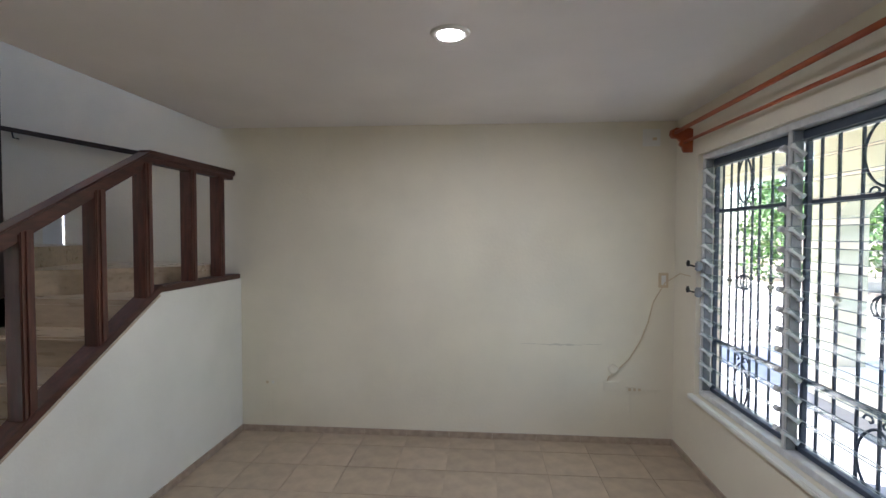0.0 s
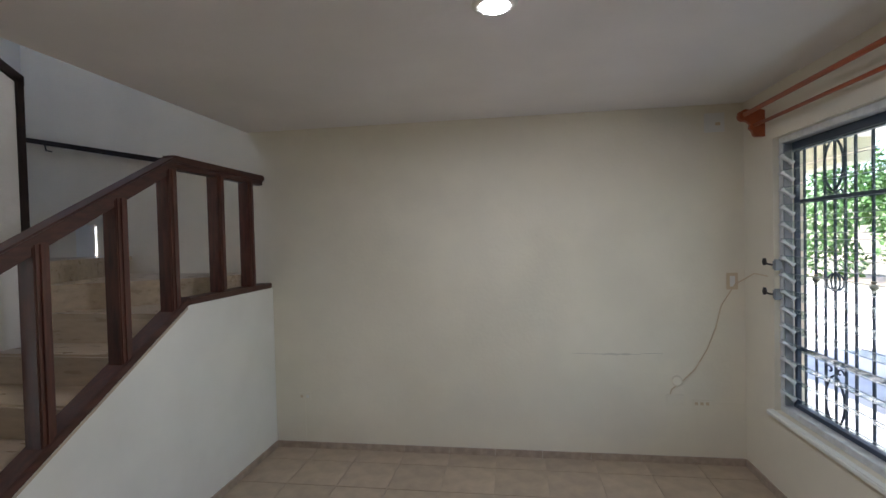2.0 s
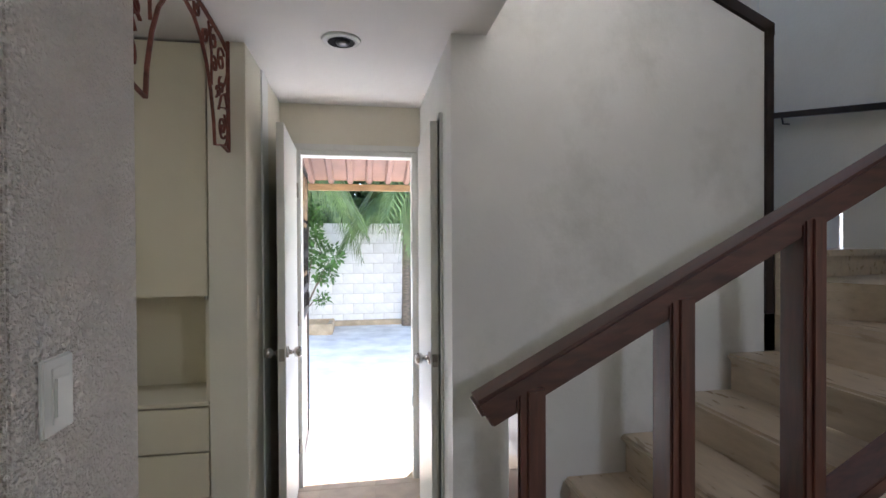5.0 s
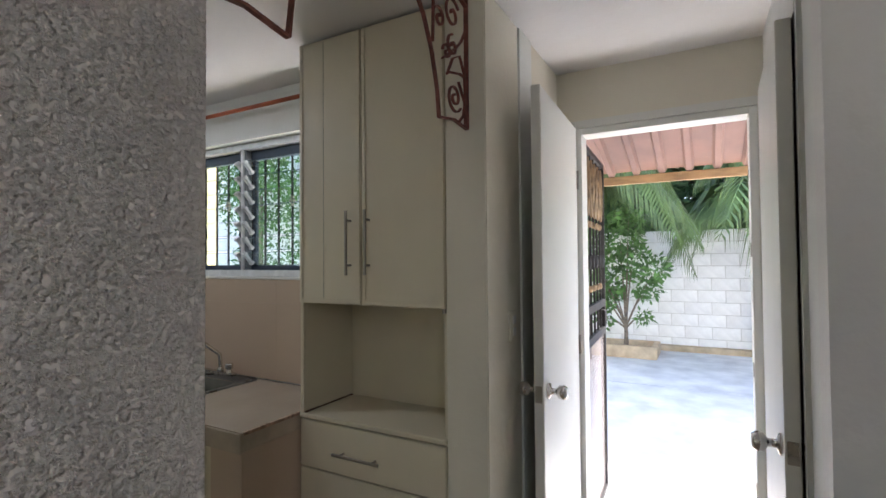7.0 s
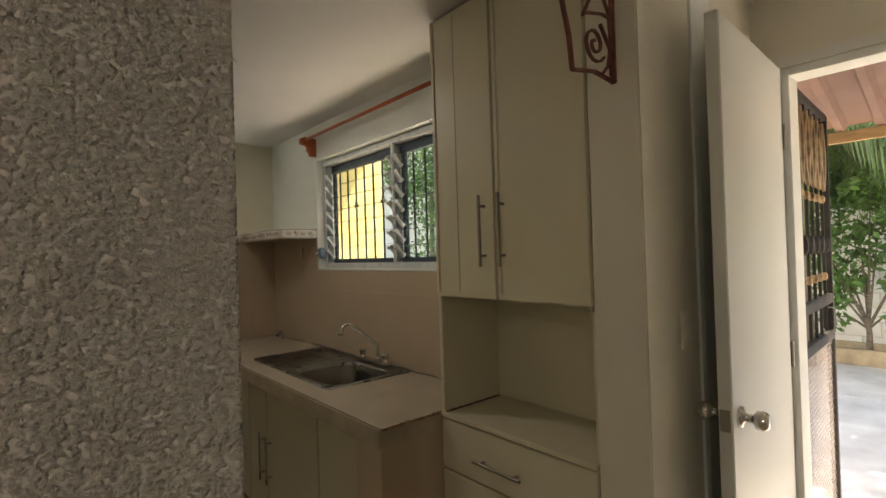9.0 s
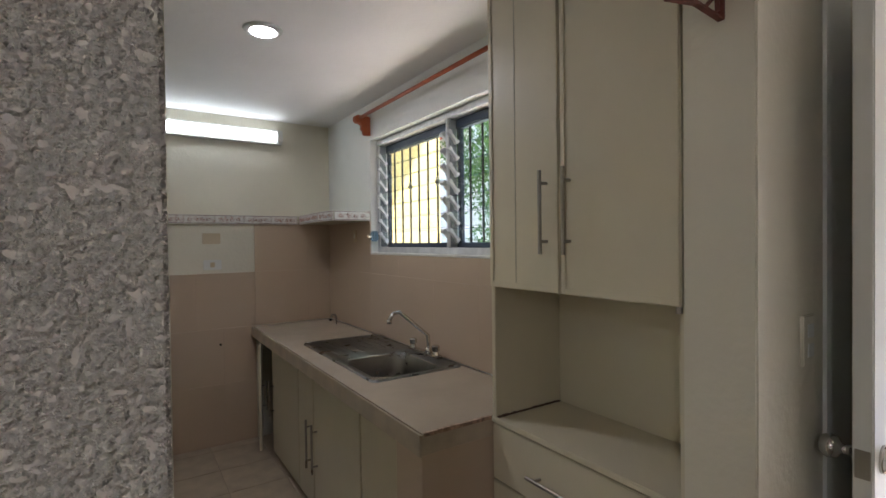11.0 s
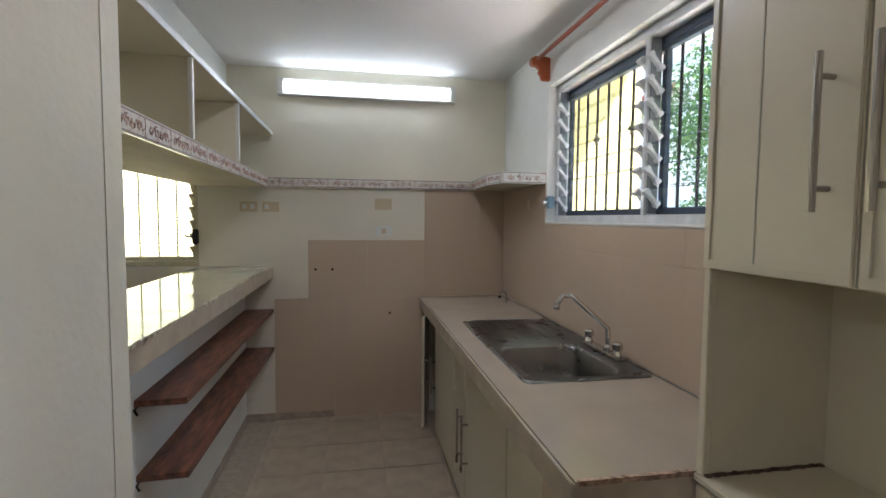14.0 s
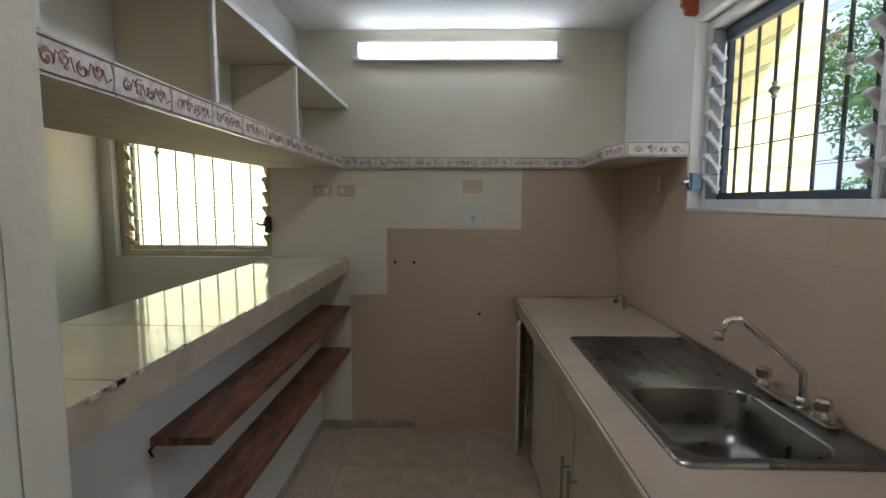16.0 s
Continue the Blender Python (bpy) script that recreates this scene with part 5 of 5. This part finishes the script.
tips = [(-9.9, 0.72, 1.0), (-10.1, 0.15, 1.1), (-9.9, 0.0, 0.9), (-10.0, 0.50, 1.45), (-9.8, 0.85, 1.3), (-10.1, 0.3, 1.8), (-9.9, -0.15, 1.5), (-9.95, 0.66, 0.55), (-10.0, 0.05, 0.5), (-10.0, 0.45, 2.1), (-9.9, -0.3, 1.9)]
for q in tips:
    o = TR + Vector((0, 0.005, 0.16 + 0.05 * (len(q) + q[2])))
    tube(tb_, [o, o.lerp(Vector(q), 0.5) + Vector((0, 0, 0.06)), q], 0.012, 6, rr=[0.016, 0.011, 0.004])
part("trunk", tb_, BARK, yt)
leaves("crown", "", yt, [(x, y, z, r) for (x, y, z), r in zip(tips, (0.2, 0.3, 0.28, 0.26, 0.2, 0.33, 0.3, 0.12, 0.14, 0.26, 0.3))], 2400, 0.105, LEAF, 3)


def palm(x, y, h, r, n, ln, seed, label):
    t = thing("palm_tree", label, "palm tree")
    rg = random.Random(seed)
    bm = bmesh.new()
    k = int(h / 0.09)
    tube(bm, [(x + 0.06 * math.sin(i / k * 2), y, -0.1 + h * i / k) for i in range(k + 1)], r, 12, rr=[r * (1.3 - 0.45 * i / k) * (1.0 if i % 2 else 1.07) for i in range(k + 1)])
    part("trunk", bm, BARK, t, "ringed grey palm trunk")
    top = Vector((x + 0.06 * math.sin(2), y, h - 0.12))
    for f in range(n):
        a = 2 * math.pi * f / n + rg.random() * 0.5
        el = 0.95 - 1.0 * rg.random()
        d = Vector((math.cos(a), math.sin(a), 0))
        pts = [top + d * (ln * s * math.cos(el) * (1 - 0.15 * s)) + Vector((0, 0, ln * (s * math.sin(el) - 0.95 * s * s))) for s in [i / 10 for i in range(11)]]
        fr = part("frond_stem", tube(bmesh.new(), pts, 0.012, 5, rr=[0.02 - 0.0016 * i for i in range(11)]), PALMG, t)
        bm = bmesh.new()
        side = d.cross(Vector((0, 0, 1)))
        for j in range(44):
            s = 0.12 + 0.88 * j / 44
            i = min(9, int(s * 10))
            p = pts[i].lerp(pts[i + 1], s * 10 - i)
            q = (pts[i + 1] - pts[i]).normalized()
            for sd in (-1, 1):
                w = ln * 0.30 * math.sin(math.pi * min(1, 0.15 + s * 0.85)) ** 0.6 * (0.8 + 0.4 * rg.random())
                m = p + (side * sd * 0.8 + q * 0.5).normalized() * w * 0.55 + Vector((0, 0, -0.14 * w))
                e = p + (side * sd * 0.6 + q * 0.6).normalized() * w * 0.9 + Vector((0, 0, -0.75 * w))
                v = [bm.verts.new(c) for c in (p - q * 0.008, p + q * 0.008, m + q * 0.019, e, m - q * 0.019)]
                bm.faces.new(v)
        part("foliage", bm, PALMG, t, kind="stuff")
    return t


palm(-10.45, 2.22, 2.5, 0.075, 19, 1.7, 5, "young palm with a ringed trunk against the block wall")
palm(-9.4, -0.15, 3.2, 0.09, 22, 2.0, 8, "palm with drooping green fronds over the patio")
# Crown set mostly out of view so that it dapples the patio with shade.
palm(-9.9, 3.5, 3.9, 0.09, 24, 2.9, 11, "taller palm behind the patio")
bt = thing("garden_trees", "dense dark green trees behind the block wall, with unseen clumps added to shade the patio", "trees")
tb_ = bmesh.new()
for x, y in ((-12.6, -1.5), (-13, 1.6), (-12.5, 4.4)):
    tube(tb_, [(x, y, -0.2), (x + 0.1, y + 0.1, 1.6), (x, y + 0.3, 3.2)], 0.1, 8, rr=[0.14, 0.1, 0.05])
part("trunk", tb_, BARK, bt)
# The last seven clumps, unseen above the patio, are added to cast shade.
leaves("crown", "", bt, [(-12.6, -2.5, 2.6, 1.2), (-12.8, -0.7, 3.0, 1.3), (-13, 1.2, 2.7, 1.3), (-12.6, 3.0, 3.0, 1.3), (-12.5, 5.0, 2.8, 1.3), (-13.2, 0.2, 4.2, 1.5), (-13.2, 3.4, 4.4, 1.6), (-12.6, 1.6, 1.9, 0.7), (-12.6, -0.6, 1.9, 0.8), (-12.2, 0.6, 2.5, 0.9), (-12.2, 2.3, 2.4, 0.9), (-11.3, 1.9, 5.0, 1.3), (-10.9, 0.0, 5.2, 1.2), (-10.6, 3.4, 5.4, 1.2), (-9.9, 2.4, 5.0, 1.1), (-9.9, 3.9, 5.2, 1.0), (-10.2, 1.0, 5.1, 0.9), (-9.3, 3.2, 4.9, 0.7)], 34000, 0.24, LEAFD, 6)
dm = thing("door_mat", "worn grey door mat on the patio", "door mat")
part("mat", B((-4.76, 1.02, -0.059), (-4.44, 1.60, -0.048), 0.004), mat("mat_grey", (0.25, 0.24, 0.24), 0.95, scale=25, vary=0.4, bump=0.5), dm)

# beyond the kitchen window
part("wall_wing", B((-4.50, -2.60, -0.2), (XK - 0.151, -2.14, 5.0)), YELLOW, None, "sunlit yellow outer wall of the house beside the kitchen window", "structure")
nb = thing("neighbour_roof", "red tiled roof beyond the garden", "roof")
part("roof_slope", prism(bmesh.new(), [(-8.6, 4.02), (-7.85, 3.62), (-7.85, 3.70), (-8.6, 4.10)], -8.6, -6.9, "y"), ROOFR, nb)
# White wall made tall enough to stand in for the glaring white sky.
part("roof_wall", B((-10.4, -12, -0.2), (-8.3, -3.0, 5.2)), BLOCKM, nb)
bs = thing("side_shrub", "leafy green shrub beyond the kitchen window", "shrub")
tb_ = bmesh.new()
tube(tb_, [(-7.55, -5.2, -0.2), (-7.5, -5.1, 1.2), (-7.6, -5.2, 2.6)], 0.05, 8, rr=[0.07, 0.05, 0.03])
part("trunk", tb_, BARK, bs)
leaves("crown", "", bs, [(-7.6, -6.6, 3.15, 0.30), (-7.6, -6.0, 3.0, 0.45), (-7.6, -5.5, 3.2, 0.6), (-7.6, -5.6, 2.4, 0.45), (-7.5, -4.9, 2.6, 0.6), (-7.5, -4.3, 3.1, 0.7), (-7.5, -4.5, 1.8, 0.6), (-7.6, -5.5, 1.5, 0.3), (-7.5, -5.0, 3.6, 0.5)], 6500, 0.08, LEAF, 9)

# beyond the dining window
part("wall_alley", B((-4.0, -4.9, -0.2), (4.0, -4.75, 3.4)), PALEY, None, "pale yellow wall close beyond the dining window", "structure")

# porch and front garden
pc = thing("wall_porch", "yellow porch wall with an arch and low parapet", "", kind="structure")
part("column", B((3.1, 5.5, -0.05), (3.4, 5.85, 2.6), 0.01), PORCHY, pc)
ap = [(5.5, 1.75), (5.5, 2.75), (1.2, 2.75), (1.2, 1.75)]
ap += [(1.2 + (5.5 - 1.2) * i / 16, 1.75 + 0.50 * math.sin(math.pi * i / 16) ** 0.5) for i in range(1, 16)]
part("arch_beam", prism(bmesh.new(), ap, 3.1, 3.38, "x"), PORCHY, pc)
part("beam", B((3.1, 6.505, 2.25), (3.38, 9.0, 2.75)), PORCHY, pc)
part("parapet", B((3.12, -2, -0.05), (3.36, 5.5, 0.26)), PORCHY, pc)
part("parapet_cap", B((3.08, -2, 0.26), (3.40, 5.495, 0.31), 0.006), PLATEW, pc)
part("column", B((3.1, 0.8, -0.05), (3.4, 1.2, 2.75), 0.01), PORCHY, pc)
part("ceiling_porch", B((1.34, -2, 2.5), (3.5, 9, 2.62)), CEIL, None, "white porch ceiling", "structure")
hd = thing("front_hedge", "tall light green hedge and trees in the front garden", "hedge")
tb_ = bmesh.new()
for y in (0, 4, 8, 12):
    tube(tb_, [(10.6, y, -0.2), (10.7, y, 2.0)], 0.08, 7)
part("trunk", tb_, BARK, hd)
leaves("crown", "", hd, [(10.5 + 0.5 * math.sin(i * 2.1), -3 + 1.25 * i, 1.0 + 0.5 * math.sin(i * 1.3) + (i % 3) * 0.75, 0.95) for i in range(20)] + [(11.2 + 0.4 * math.sin(i * 1.7), -2.4 + 1.5 * i, 2.9 + 0.5 * math.sin(i * 2.3), 1.15) for i in range(16)], 24000, 0.22, LEAF, 12)
bg = thing("flowering_bush", "bush with bright pink bracts in the front garden", "shrub")
tb_ = bmesh.new()
tube(tb_, [(8.6, 6.6, -0.2), (8.65, 6.6, 2.0)], 0.05, 7)
part("trunk", tb_, BARK, bg)
leaves("crown", "", bg, [(8.5, 6.6, 2.2, 0.5), (8.6, 6.0, 2.0, 0.4), (8.7, 7.1, 1.7, 0.4)], 900, 0.14, PINK, 14)
leaves("crown", "", bg, [(8.6, 6.6, 1.7, 0.6), (8.7, 6.1, 1.2, 0.5), (8.7, 7.1, 1.1, 0.5)], 1400, 0.14, LEAF, 15)
fn = thing("front_fence", "low pale iron fence beyond the drive", "fence")
for i in range(34):
    part("picket", B((7.0, 3.0 + 0.12 * i, -0.09), (7.02, 3.02 + 0.12 * i, 0.55)), ALU, fn)
for z in (0.02, 0.5):
    part("fence_rail", B((7.0, 2.95, z), (7.02, 7.05, z + 0.025)), ALU, fn)

# ---- floor tiles, last ----
FM = {}


def floor_tile(a, b, c, d):
    k = (round(b - a, 3), round(d - c, 3))
    if k not in FM:
        me = bpy.data.meshes.new("tile")
        bm = B((-(b - a) / 2, -(d - c) / 2, -0.006), ((b - a) / 2, (d - c) / 2, 0), 0.0012)
        bm.to_mesh(me)
        bm.free()
        me.materials.append(FLOORT)
        FM[k] = me
    o = new("tile", FM[k])
    o.parent, o.location = floor, ((a + b) / 2, (c + d) / 2, 0)


def tiled(x0, x1, y0, y1, ox, oy, p=0.333, g=0.0026):
    i0, j0 = math.floor((x0 - ox) / p), math.floor((y0 - oy) / p)
    for i in range(i0, math.ceil((x1 - ox) / p)):
        for j in range(j0, math.ceil((y1 - oy) / p)):
            a, b = max(x0, ox + i * p), min(x1, ox + (i + 1) * p - g)
            c, d = max(y0, oy + j * p), min(y1, oy + (j + 1) * p - g)
            if b - a > 0.01 and d - c > 0.01:
                floor_tile(a, b, c, d)


tiled(LX, XE, 0.9, YN, -0.133, 3.79)
tiled(-4.19, LX - 0.001, 0.895, 1.757, -0.133, 3.79)
tiled(XK, -2.001, YS, 0.735, -2.37, -2.34)
tiled(-1.55, 1.1, YS, 0.899, -0.133, 3.79, 0.5)
